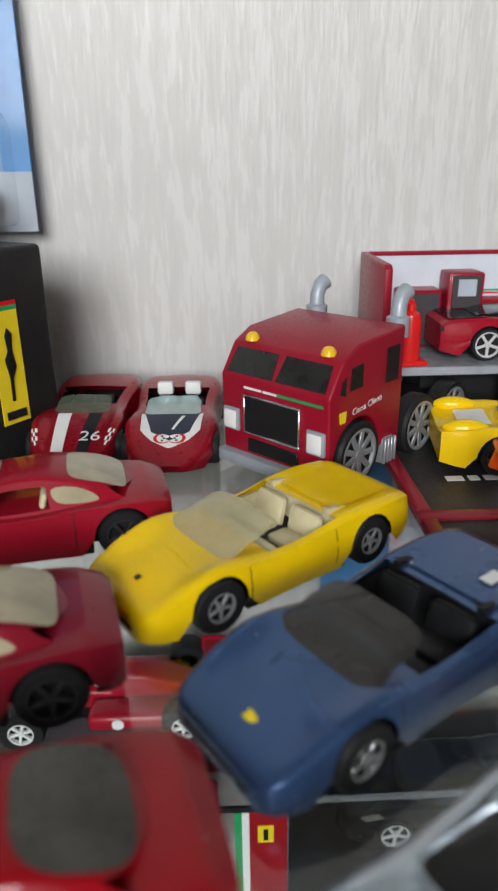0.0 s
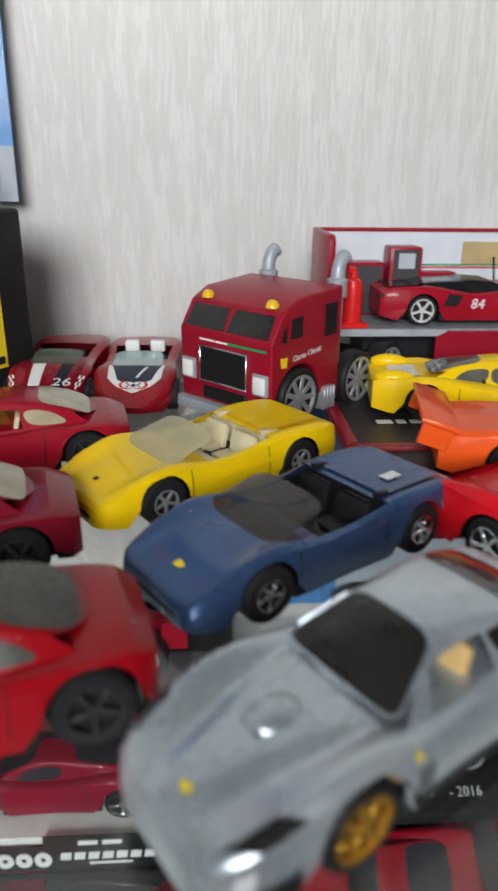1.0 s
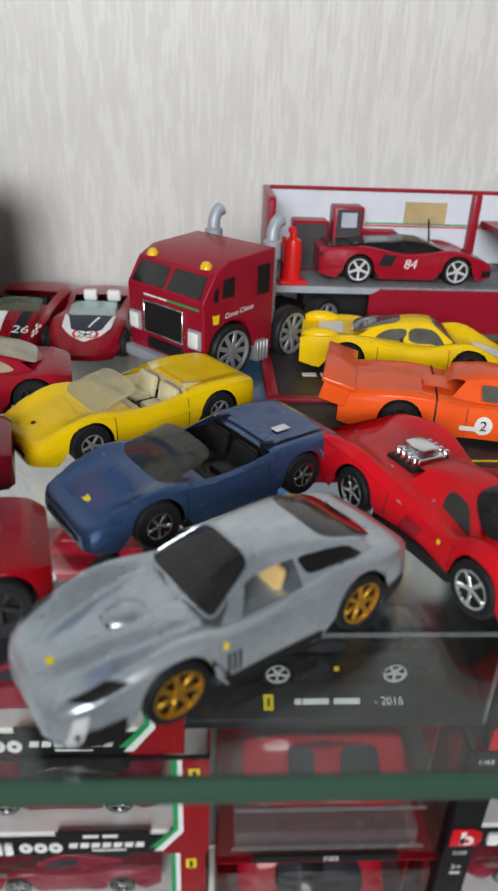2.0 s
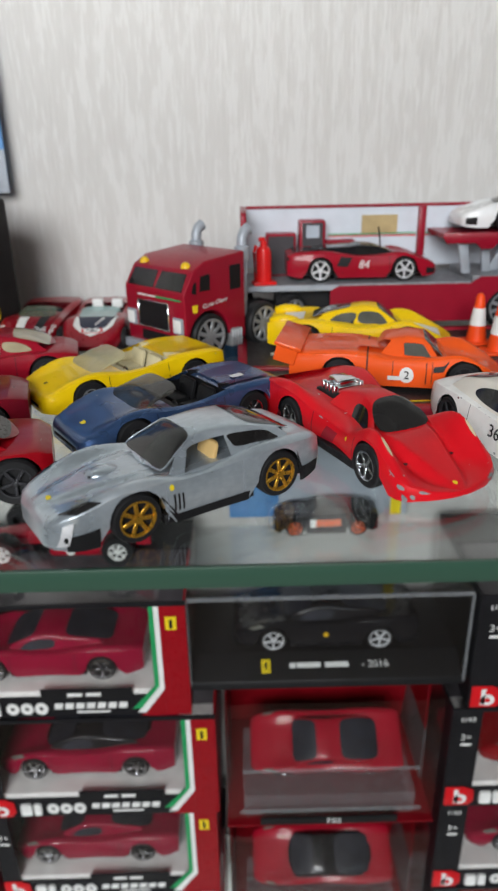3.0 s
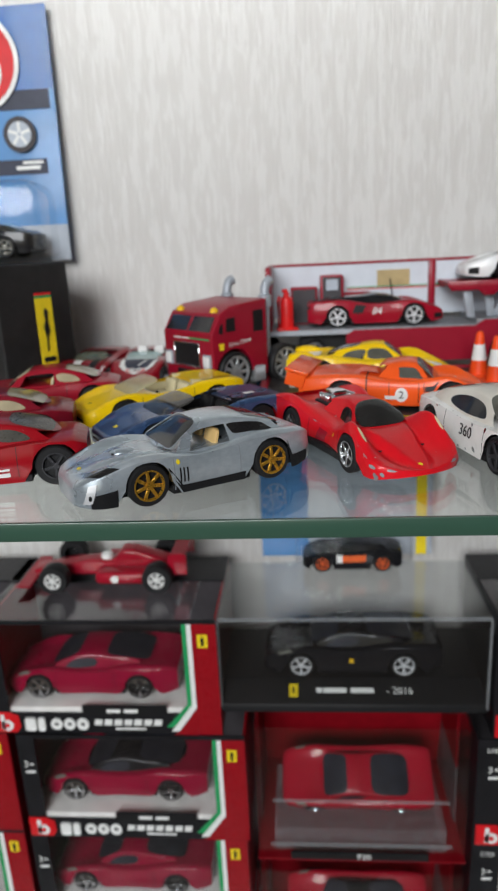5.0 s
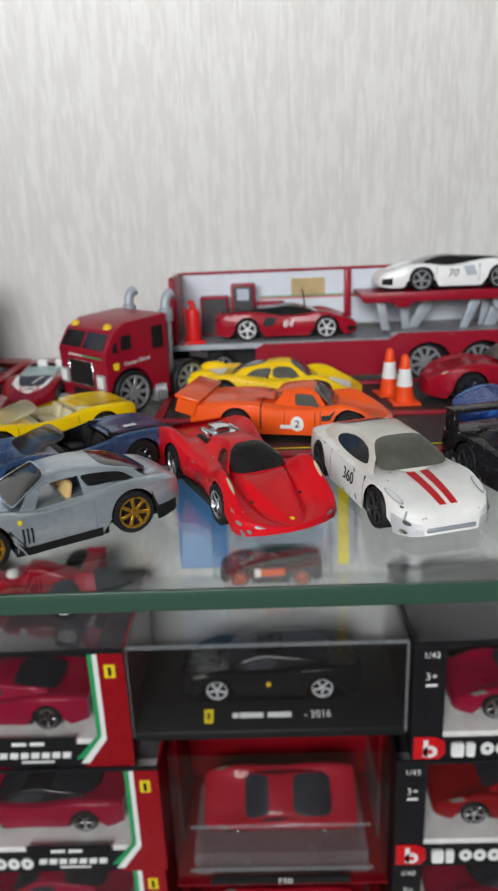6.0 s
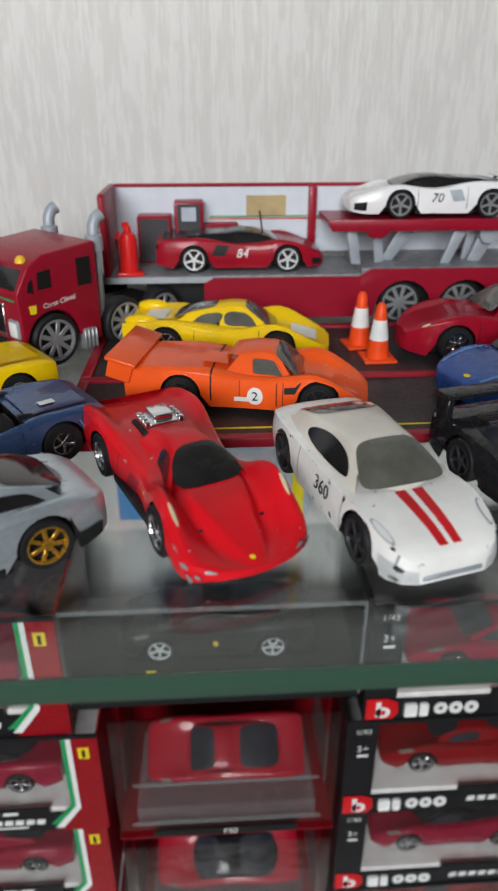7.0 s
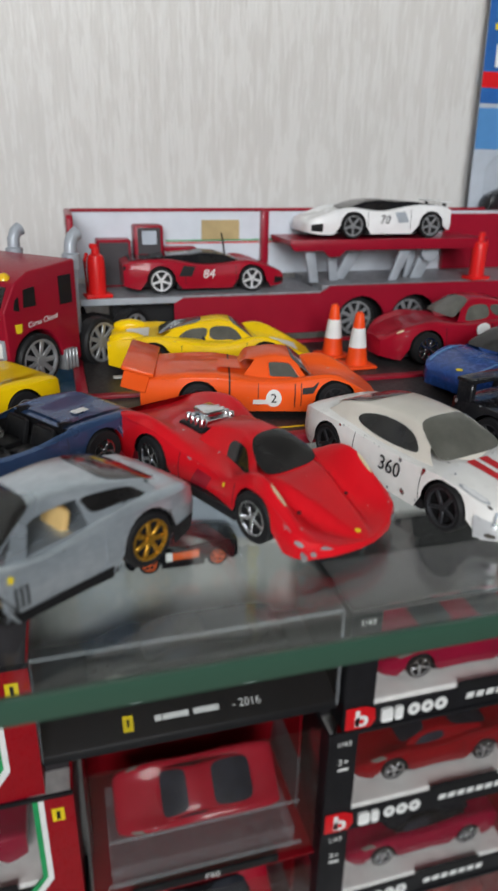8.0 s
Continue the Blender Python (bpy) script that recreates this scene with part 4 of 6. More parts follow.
for s in (1, -1):
    fin = bmesh.new()
    bmesh.ops.create_uvsphere(fin, u_segments=12, v_segments=8, radius=1, matrix=Matrix.LocRotScale((-0.0320, s * 0.0108, 0.0130), None, (0.0066, 0.0026, 0.0026)))
    part("tail_fin", fin, M_YELLOW, c)
    part("bonnet_panel", sf.patch(0.024, 0.034, 0.86, 1.0, s, 0.0003, 5, 2), M_WPRINT, c)
    part("deck_panel", sf.patch(-0.033, -0.024, 0.86, 1.0, s, 0.0003, 5, 2), M_WPRINT, c)

# orange endurance racer with a broad tail wing
k = stance(0.076, 0.0300, 0.043, 0.0015, 0.0058, paint=M_ORANGE, round=5, sround=9, wide=0.52, glass=M_WINGREY, rim=M_DARKRIM, interior=M_BLACKIN, room=(-0.004, 0.011), quarter=False, backlight=False,
           cabin=dict(x=(0.018, 0.0085, -0.001, -0.008), roof=0.0190, base=0.84, tum=0.55, tail=0.75), split=0.0008,
           plan=((0, 0.96), (0.05, 1.0), (0.25, 1.0), (0.5, 0.95), (0.76, 0.99), (0.92, 0.9), (0.98, 0.76), (1, 0.5)),
           shoulder=((0, 0.0120), (0.05, 0.0124), (0.25, 0.0126), (0.5, 0.0112), (0.76, 0.0112), (0.9, 0.0084), (1, 0.0045)),
           top=((0, 0.0138), (0.1, 0.0142), (0.3, 0.0142), (0.5, 0.0128), (0.72, 0.0096), (0.9, 0.0072), (1, 0.0052)),
           fender=((0, 0.0), (0.25, 0.0008), (0.5, 0.0), (0.78, 0.0026), (0.92, 0.0010), (1, 0)), door=(-0.0015, 0.012))
c, sf, b = car(at(0.0948, 0.1785, -12, ZR), k, "orange die-cast toy endurance racer with a wide tail wing")
wing = box(-0.0435, -0.0335, -0.0165, 0.0165, 0.0138, 0.0152, 0.0005, 2)
for s in (1, -1):
    block(wing, -0.0425, -0.0345, s * 0.0145 - 0.0007, s * 0.0145 + 0.0007, 0.0080, 0.0140, 0.0003, 1)
bmesh.ops.transform(wing, matrix=Matrix.Translation((-0.034, 0, 0.0145)) @ Matrix.Rotation(radians(16), 4, "Y") @ Matrix.Translation((0.034, 0, -0.0145)), verts=wing.verts)
part("tail_wing", wing, M_ORANGE, c)
for s in (1, -1):
    part("roundel", sf.spot(0.0035, 0.24, 0.0025, 0.155, s, 0.0002), M_WPRINT, c)
    side_text(c, sf, "2", 0.0035, 0.24, 0.0042, s, M_KPRINT)
    part("sponsor_bar", sf.patch(0.0125, 0.0175, 0.30, 0.40, s, 0.0002, 3, 1), M_KPRINT, c)
    part("sponsor_bar", sf.patch(-0.003, 0.003, 0.14, 0.22, s, 0.0002, 3, 1), M_WPRINT, c)
for s in (1, -1):
    part("panel_gap", sf.patch(-0.0106, -0.0101, 0.12, 0.97, s, 0.0002, 1, 12), M_CHASSIS, c)
    part("window_frame", sf.patch(0.0100, 0.0103, 0.08, 0.48, s, 0.0002, 1, 6), M_CHASSIS, c)
cbn = Cabin(sf, k)
for s in (1, -1):
    pane = cabin_pane(cbn, 0.0014, 0.0132, 0.10, 0.42, s, 0.0002, 9, -0.0006)
    ring = [v.co.copy() for v in list(pane.verts)[-36:]]
    pane.free()
    part("window_surround", tube(ring + ring[:1], 0.00028, 5), M_ORANGE, c, "raised orange window surround")
part("deck_scoop", sf.patch(-0.014, -0.006, 0.80, 1.0, -1, 0.0012, 5, 3), M_ORANGE, c)

# red classic with number nineteen
k = stance(0.071, 0.0285, 0.040, 0.0, 0.0062, paint=M_RED2, glass=M_WINGREY, rim=M_CHROME, spokes=8, interior=M_BLACKIN, room=(-0.014, 0.004),
           cabin=dict(x=(0.008, -0.002, -0.013, -0.0295), roof=0.0228, base=0.84, tum=0.5, tail=0.62), split=-0.0105,
           plan=((0, 0.72), (0.05, 0.88), (0.22, 1.0), (0.45, 0.93), (0.72, 0.97), (0.88, 0.84), (0.96, 0.62), (1, 0.36)),
           shoulder=((0, 0.0120), (0.1, 0.0138), (0.25, 0.0142), (0.5, 0.0134), (0.75, 0.0140), (0.9, 0.0124), (1, 0.0084)),
           top=((0, 0.0130), (0.1, 0.0148), (0.25, 0.0150), (0.5, 0.0150), (0.7, 0.0148), (0.88, 0.0132), (1, 0.0096)),
           fender=((0, 0), (0.25, 0.0004), (0.5, 0), (0.76, 0.0016), (0.9, 0.0010), (1, 0)))
c, sf, b = car(at(0.1930, 0.2240, -174, ZR) @ Matrix.Diagonal((1.08, 1.08, 1.08, 1)), k, "deep red die-cast toy classic coupe with a white roundel")
for s in (1, -1):
    part("roundel", sf.spot(-0.0045, 0.42, 0.0031, 0.12, s, 0.0005), M_WPRINT, c)
    side_text(c, sf, "19", -0.0045, 0.42, 0.0040, s, M_KPRINT)
    part("headlight", sf.spot(0.030, 0.60, 0.0012, 0.03, s), M_CREAM, c)

c, sf, b = coupe(at(0.1925, 0.1810, -163, ZR), M_BLUE2, M_DARKGL, "glossy blue die-cast toy coupe with smoked windows", inner=M_BLACKIN)
for s in (1, -1):
    part("bonnet_band", sf.patch(0.014, 0.032, 0.66, 0.72, s, 0.0002, 6, 2), M_SKYCARD2, c)
part("emblem", sf.spot(0.0325, 0.9, 0.0008, 0.04, 1), M_YPRINT, c)
k = stance(0.072, 0.0315, 0.041, 0.0, 0.0060, paint=M_BLACK, glass=M_DARKGL, rim=M_DARKRIM, quarter=False, cabin=dict(x=(0.0165, 0.0045, -0.006, -0.0240), roof=0.0200, base=0.82, tum=0.5, tail=0.66), split=-0.0065,
           plan=((0, 0.94), (0.03, 0.98), (0.2, 1.0), (0.5, 0.95), (0.76, 0.98), (0.92, 0.9), (0.98, 0.74), (1, 0.55)),
           shoulder=((0, 0.0138), (0.05, 0.0142), (0.25, 0.0138), (0.5, 0.0118), (0.75, 0.0114), (0.9, 0.0090), (1, 0.0058)),
           top=((0, 0.0140), (0.05, 0.0148), (0.25, 0.0146), (0.5, 0.0126), (0.68, 0.0120), (0.85, 0.0100), (0.95, 0.0084), (1, 0.0064)))
c, sf, b = car(at(*BLACK_AT), k, "glossy black die-cast toy racer with a hoop tail wing, edges chipped")
wg = box(-0.0350, -0.0285, -0.0150, 0.0150, 0.0192, 0.0205, 0.0005, 2)
for s in (1, -1):
    block(wg, -0.0345, -0.0290, s * 0.0138 - 0.0011, s * 0.0138 + 0.0011, 0.0125, 0.0196, 0.0004, 1)
part("tail_wing", wg, M_BLACK, c)
for s in (1, -1):
    for x_, s_, w_ in ((-0.0340, 0.46, 0.0007), (-0.0250, 0.50, 0.0005), (0.0180, 0.50, 0.0007), (0.0300, 0.48, 0.0006)):
        part("paint_chip", sf.spot(x_, s_, w_, 0.03, s, 0.0002, 7), M_GREYRIM, c)
for q in range(4):
    part("louvre", sf.patch(-0.0275 + q * 0.0012, -0.0269 + q * 0.0012, 0.86, 1.0, 1, 0.0003, 1, 3), M_TOOL, c)
    part("louvre", sf.patch(-0.0275 + q * 0.0012, -0.0269 + q * 0.0012, 0.86, 1.0, -1, 0.0003, 1, 3), M_TOOL, c)

# ruby spiders against the back panel
for i, (x, y, h, gl) in enumerate(((-0.0575, 0.2640, -93, M_OLIVE), (-0.0282, 0.2600, -92, M_AQUA))):
    k = stance(0.068, 0.0300, 0.040, 0.0, 0.0050, paint=M_RUBY, glass=gl, rim=M_DARKRIM, open=True, interior=M_BLACKIN if i == 0 else M_TOOL, seats=M_BLACKIN if i == 0 else M_AQUA,
               cabin=dict(x=(0.0115, 0.0020, -0.003, -0.005), roof=0.0162, base=0.80, tum=0.5), hole=(-0.0120, 0.0030, 0.74), room=(-0.0115, 0.0027), tubtop=0.0110, tubw=0.58,
               plan=((0, 0.52), (0.04, 0.74), (0.12, 0.90), (0.24, 1.0), (0.5, 0.89), (0.74, 0.99), (0.88, 0.86), (0.95, 0.66), (1, 0.34)),
               shoulder=((0, 0.0115), (0.1, 0.0125), (0.3, 0.0125), (0.5, 0.0118), (0.75, 0.0104), (0.9, 0.0072), (1, 0.0040)),
               top=((0, 0.0130), (0.1, 0.0145), (0.3, 0.0148), (0.5, 0.0138), (0.66, 0.0126), (0.85, 0.0086), (1, 0.0048)), fender=((0, 0), (0.2, 0.0012), (0.5, 0.0), (0.76, 0.0018), (0.92, 0.0006), (1, 0)))
    c, sf, b = car(at(x, y, h), k, ("ruby red die-cast toy roadster with checked bonnet and white number", "ruby red die-cast toy roadster with football shield on bonnet")[i])
    if i == 0:
        part("stripe", sf.vee(((0.0115, 0.0028, 0.0072), (0.0295, 0.0020, 0.0056)), -1), M_WPRINT, c)
        part("stripe", sf.vee(((0.0115, 0.0028, 0.0072), (0.0295, 0.0020, 0.0056)), 1), M_KPRINT, c)
        writing("26", 0.0068, M_WPRINT, c, face_m(sf.p(0.0240, 0.88, 1, 0.0008), (0, 1, 0), (-1, 0, 0.28)), "race_number")
        for s in (1, -1):
            for r_ in range(4):
                for q in range(3):
                    if (r_ + q) % 2 == 0:
                        part("check", sf.patch(0.022 + r_ * 0.0014, 0.0234 + r_ * 0.0014, 0.60 + q * 0.035, 0.635 + q * 0.035, s, 0.00016, 1, 1), M_WPRINT, c)
    else:
        for s in (1, -1):
            part("navy_panel", sf.vee(((0.0110, 0.0, 0.0086), (0.0205, 0.0, 0.0058), (0.0240, 0.0, 0.0004)), s), M_NPRINT, c)
            part("white_chevron", sf.vee(((0.0110, 0.0087, 0.0098), (0.0205, 0.0059, 0.0092), (0.0242, 0.0, 0.0056), (0.0272, 0.0, 0.0004)), s), M_WPRINT, c)
            part("headrest_cover", box(-0.0145, -0.0115, s * 0.0048 - 0.0028, s * 0.0048 + 0.0028, 0.0120, 0.0165, 0.0009, 2), M_WPRINT, c)
        part("pale_streak", sf.vee(((0.0125, 0.0030, 0.0042), (0.0195, 0.0002, 0.0010)), 1, 0.0003), M_WPRINT, c)
        part("badge_red", sf.spot(0.0235, 0.955, 0.0020, 0.06, 1, 0.00035), M_RPRINT, c)
        part("badge_red", sf.spot(0.0235, 0.955, 0.0020, 0.06, -1, 0.00035), M_RPRINT, c)
        for s in (1, -1):
            part("ball", sf.spot(0.0235, 0.965, 0.0017, 0.045, s, 0.0005), M_WPRINT, c)
            for q in range(3):
                part("ball_patch", sf.spot(0.0227 + q * 0.0009, 0.96 + 0.012 * (q % 2), 0.0004, 0.010, s, 0.0006, 6), M_KPRINT, c)

# ---- traffic cones ----
def cone(m):
    t = thing("traffic_cone", m, "small orange toy traffic cone with a white band on the ramp", "traffic cone", "traffic cones")
    part("base", box(-0.0062, 0.0062, -0.0062, 0.0062, 0, 0.0012, 0.0004, 2), M_CONE, t)
    prof = lambda z: 0.0046 - 0.0030 * z / 0.0215
    part("lower_cone", lathe([(prof(z), z) for z in (0.0012, 0.008)], 20), M_CONE, t)
    part("white_band", lathe([(prof(z) + 0.0001, z) for z in (0.008, 0.0155)], 20), M_WPRINT, t)
    part("tip", lathe([(prof(0.0155), 0.0155), (prof(0.0205), 0.0205), (0.0010, 0.0216)], 20), M_CONE, t)
    return t


cn = cone(at(0.1414, 0.2290, 8, ZR))
copy_thing(cn, at(0.1450, 0.2125, 2, ZR))


# ---- the transporter: tractor ----
def bevelled(bm, off, seg=2, ang=25):
    bmesh.ops.remove_doubles(bm, verts=bm.verts, dist=1e-6)
    bmesh.ops.recalc_face_normals(bm, faces=bm.faces)
    ed = [e for e in bm.edges if len(e.link_faces) == 2 and e.calc_face_angle(0) > radians(ang)]
    bmesh.ops.bevel(bm, geom=ed, offset=off, segments=seg, affect="EDGES", profile=0.5, clamp_overlap=True)
    return bm


truck = thing("toy_truck", at(0.0014, 0.2243, -136), "dark red plastic toy truck tractor with black printed windows and grille", "toy truck")
HW = 0.0200
arch = [(-0.0130 + 0.0110 * math.cos(radians(a)), 0.0098 + 0.0110 * math.sin(radians(a))) for a in range(150, 29, -15)]
prof = [(-0.0340, 0.0060), (-0.0260, 0.0060), (-0.0240, 0.0100)] + arch + [(-0.0015, 0.0100), (0.0, 0.0050), (0.0006, 0.0290), (-0.0050, 0.0378), (-0.0115, 0.0412), (-0.0340, 0.0432)]
part("cab", bevelled(prism(prof, 2 * HW, "xz", -HW), 0.0022, 5), M_TRUCK, truck)


def screen(y0, y1, z0, z1, off=0.0002):
    """A flat print on the sloping windscreen."""
    fx = lambda z: 0.0006 - (z - 0.0290) * 0.0056 / 0.0088 + off
    bm = bmesh.new()
    ins = 0.0008
    pts = [(fx(z0), y0, z0), (fx(z0), y1, z0), (fx(z1), y1 - ins, z1), (fx(z1), y0 + ins, z1)]
    v = [bm.verts.new(p) for p in pts]
    w = [bm.verts.new((p[0] - 0.0004, p[1], p[2])) for p in pts]
    bm.faces.new(v)
    for i in range(4):
        bm.faces.new((v[i], v[(i + 1) % 4], w[(i + 1) % 4], w[i]))
    return bm


part("windscreen", screen(0.0006, 0.0180, 0.0300, 0.0366), M_DARKGL, truck)
part("windscreen", screen(-0.0180, -0.0006, 0.0300, 0.0366), M_DARKGL, truck)
gr = part("grille", box(0.0002, 0.0009, -0.0100, 0.0100, 0.0135, 0.0240, 0.0003, 1), M_KPRINT, truck, "black printed grille")
for q in ((-0.0106, 0.0106, 0.0240, 0.0247), (-0.0106, 0.0106, 0.0128, 0.0135), (-0.0106, -0.0099, 0.0135, 0.0240), (0.0099, 0.0106, 0.0135, 0.0240)):
    part("grille_surround", box(0.0002, 0.0014, *q, 0.0002, 1), M_CHROME, truck)
part("lower_intake", box(-0.0002, 0.0007, -0.0095, 0.0095, 0.0070, 0.0112, 0.0003, 1), M_KPRINT, truck)
part("white_bar", box(0.0004, 0.0009, -0.0105, -0.0040, 0.0262, 0.0268), M_WPRINT, truck)
part("white_bar", box(0.0004, 0.0009, -0.0032, 0.0020, 0.0262, 0.0268), M_WPRINT, truck)
part("green_bar", box(0.0004, 0.0009, 0.0020, 0.0180, 0.0262, 0.0269), M_GPRINT, truck)
for s in (1, -1):
    hl = part("headlight_bezel", box(0.0, 0.0012, s * 0.0158 - 0.0032, s * 0.0158 + 0.0032, 0.0125, 0.0195, 0.0006, 2), M_GREYP, truck)
    part("lens", box(0.0010, 0.0018, s * 0.0158 - 0.0024, s * 0.0158 + 0.0024, 0.0133, 0.0187, 0.0005, 2), M_WPRINT, hl, "white headlight lens")
    lamp = lathe([(0.0022, 0.0), (0.0020, 0.0012), (0.0012, 0.0022), (0.0003, 0.0025)], 14)
    part("beacon", lamp, M_AMBER, truck, "amber roof beacon", Matrix.Translation((-0.0066, s * 0.0138, 0.0384)))
    part("step_tank", box(-0.0310, -0.0245, s * 0.0178 - 0.003, s * 0.0178 + 0.003, 0.0030, 0.0115, 0.0014, 2), M_GREYRIM, truck, "ribbed grey tank")
    for i in range(4):
        part("tank_rib", box(-0.0306 + i * 0.0017, -0.0298 + i * 0.0017, s * 0.0210 - 0.0006, s * 0.0210 + 0.0006, 0.0034, 0.0111, 0.0003, 1), M_GREYRIM, truck)
    pipe = tube([(-0.0375, s * 0.0150, 0.008), (-0.0375, s * 0.0150, 0.0435), (-0.0377, s * 0.0150, 0.0475), (-0.0390, s * 0.0150, 0.0500), (-0.0412, s * 0.0150, 0.0510)], [0.0024, 0.0024, 0.0023, 0.0023, 0.0026], 14)
    lathe([(0.0034, 0.0385), (0.0034, 0.0440), (0.0024, 0.0446)], 12, bm=(q := bmesh.new()))
    join(pipe, q, Matrix.Translation((-0.0375, s * 0.0150, 0)))
    part("exhaust_pipe", pipe, M_GREYP, truck, "silver-grey plastic exhaust stack")
    part("door_window", prism([(-0.0060, 0.0285), (-0.0036, 0.0293), (-0.0046, 0.0325), (-0.0060, 0.0335)], s * 0.0003, "xz", s * (HW + 0.00005)), M_KPRINT, truck)
    part("door_window", prism([(-0.0135, 0.0295), (-0.0080, 0.0295), (-0.0086, 0.0355), (-0.0135, 0.0360)], s * 0.0003, "xz", s * (HW + 0.00005)), M_KPRINT, truck)
    part("cab_window", prism([(-0.0310, 0.0280), (-0.0250, 0.0280), (-0.0250, 0.0380), (-0.0310, 0.0382)], s * 0.0003, "xz", s * (HW + 0.00005)), M_KPRINT, truck)
    part("door_badge", prism([(-0.0062, 0.0212), (-0.0040, 0.0212), (-0.0036, 0.0243), (-0.0066, 0.0243)], s * 0.0003, "xz", s * (HW + 0.00005)), M_YPRINT, truck)
    writing("Corsa Clienti", 0.0026, M_WPRINT, truck, face_m((-0.0160, s * (HW + 0.0003), 0.0238), (-s, 0, 0.10 if s > 0 else -0.10), (0, 0, 1)), "lettering", "", 0.25)
part("bumper", box(-0.0080, 0.0030, -0.0205, 0.0205, 0.0022, 0.0062, 0.0010, 2), M_GREYP, truck, "silver-grey front bumper")
fr = box(-0.0720, -0.0330, -0.0090, 0.0090, 0.0070, 0.0140, 0.0008, 1)
block(fr, -0.0330, -0.0020, -0.0140, 0.0140, 0.0045, 0.0110)
part("frame", fr, M_CHASSIS, truck, "black plastic frame")
ty, rm = wheel_meshes(0.0098, 0.0060, 9, M_GREYRIM, 0.80)
for xw in (-0.0130, -0.0455, -0.0655):
    for s in (1, -1):
        w = part("wheel", ty, None, truck, "", Matrix.Translation((xw, s * 0.0178, 0.0098)) @ (Matrix.Identity(4) if s > 0 else Matrix.Rotation(math.pi, 4, "Z")))
        part("rim", rm, None, w, "grey five-spoke rim")

# ---- the transporter: trailer with its side folded down ----
XT0, XT1, YF, YB, ZD = 0.0385, 0.268, 0.258, 0.2975, 0.0235
trl = thing("toy_trailer", Matrix.Identity(4), "crimson plastic toy race trailer, open-sided with printed workshop wall", "toy trailer")
part("deck", box(XT0, 0.147, YF + 0.0012, YB, ZD - 0.003, ZD), M_FLOORP, trl, "worn grey deck")
part("deck", box(0.1472, XT1, YF + 0.0012, YB, ZD - 0.001, ZD + 0.0025), M_FLOORP, trl, "worn grey deck")
skirt = [(0.080, 0.0208), (0.080, 0.0080), (0.084, 0.0055), (0.153, 0.0055)]
skirt += [(0.1660 + 0.0125 * math.cos(radians(a)), 0.0085 + 0.0125 * math.sin(radians(a))) for a in range(170, 9, -20)]
skirt += [(0.1795, 0.0085), (0.1802, 0.0085)]
skirt += [(0.1930 + 0.0125 * math.cos(radians(a)), 0.0085 + 0.0125 * math.sin(radians(a))) for a in range(170, 9, -20)]
skirt += [(0.2100, 0.0055), (0.266, 0.0055), (0.268, 0.0258), (0.151, 0.0258), (0.146, 0.0228)]
part("side_skirt", prism(skirt + [(0.090, 0.0228), (0.084, 0.0228)], 0.0016, "xz", YF - 0.0006), M_TRUCK, trl)
part("deck_lip", box(XT0, 0.0838, YF - 0.0004, YF + 0.0010, 0.0208, 0.0236, 0.0003, 1), M_GREYP, trl)
part("underframe", box(0.055, XT1 - 0.004, YF + 0.009, YB - 0.008, 0.0085, 0.0203), M_CHASSIS, trl)
part("end_panel", bevelled(prism([(YF, ZD), (YF, 0.0552), (YF + 0.002, 0.0564), (YB, 0.0564), (YB, ZD)], 0.0026, "yz", XT0), 0.0005), M_TRUCK, trl)
part("tail_panel", bevelled(prism([(YF + 0.004, ZD), (YF + 0.004, 0.0515), (YF + 0.006, 0.0528), (YB, 0.0528), (YB, ZD)], 0.0026, "yz", XT1 - 0.0026), 0.0005), M_TRUCK, trl)
part("back_wall", box(XT0 + 0.0027, XT1 - 0.0027, YB - 0.0015, YB, ZD + 0.0027, 0.0549), M_BOARD, trl, "pale grey printed workshop wall")
part("top_rail", box(XT0 + 0.0027, XT1 - 0.0027, YB - 0.0022, YB + 0.0002, 0.0550, 0.0564, 0.0003, 1), M_TRUCK, trl)
part("post", box(0.1282, 0.1318, YB - 0.0055, YB - 0.0016, ZD, 0.0554, 0.0006, 2), M_TRUCK, trl)
part("tail_wall", box(0.226, XT1 - 0.0028, YB - 0.0045, YB - 0.0016, ZD + 0.003, 0.0536), M_TRUCK, trl)
for z, mt in ((0.0408, M_RPRINT), (0.0418, M_GPRINT)):
    part("print_line", box(0.083, 0.1280, YB - 0.0019, YB - 0.0015, z, z + 0.0006), mt, trl)
    part("print_line", box(0.1320, 0.1500, YB - 0.0019, YB - 0.0015, z, z + 0.0006), mt, trl)
part("pinboard", box(0.1000, 0.1180, YB - 0.0024, YB - 0.0015, 0.0425, 0.0512), M_KRAFT, trl, "tan printed notice board")
cab1 = part("tool_cabinet", box(0.0510, 0.0660, YB - 0.0120, YB - 0.0016, ZD, 0.0440, 0.0006, 1), M_TRUCK, trl)
part("cabinet_front", box(0.0522, 0.0648, YB - 0.0126, YB - 0.0119, ZD + 0.001, 0.0428), M_TOOL, cab1, "dark grey ribbed front")
cab2 = part("tool_tower", box(0.0675, 0.0805, YB - 0.0130, YB - 0.0016, ZD, 0.0500, 0.0010, 2), M_TRUCK, trl)
part("tower_front", box(0.0690, 0.0790, YB - 0.0137, YB - 0.0129, 0.0380, 0.0490), M_TOOL, cab2)
part("monitor", box(0.0708, 0.0772, YB - 0.0142, YB - 0.0136, 0.0420, 0.0478), M_GREYCARD, cab2)
part("bench", box(0.0808, 0.0960, YB - 0.0100, YB - 0.0016, ZD, 0.0400, 0.0006, 1), M_TRUCK, trl)
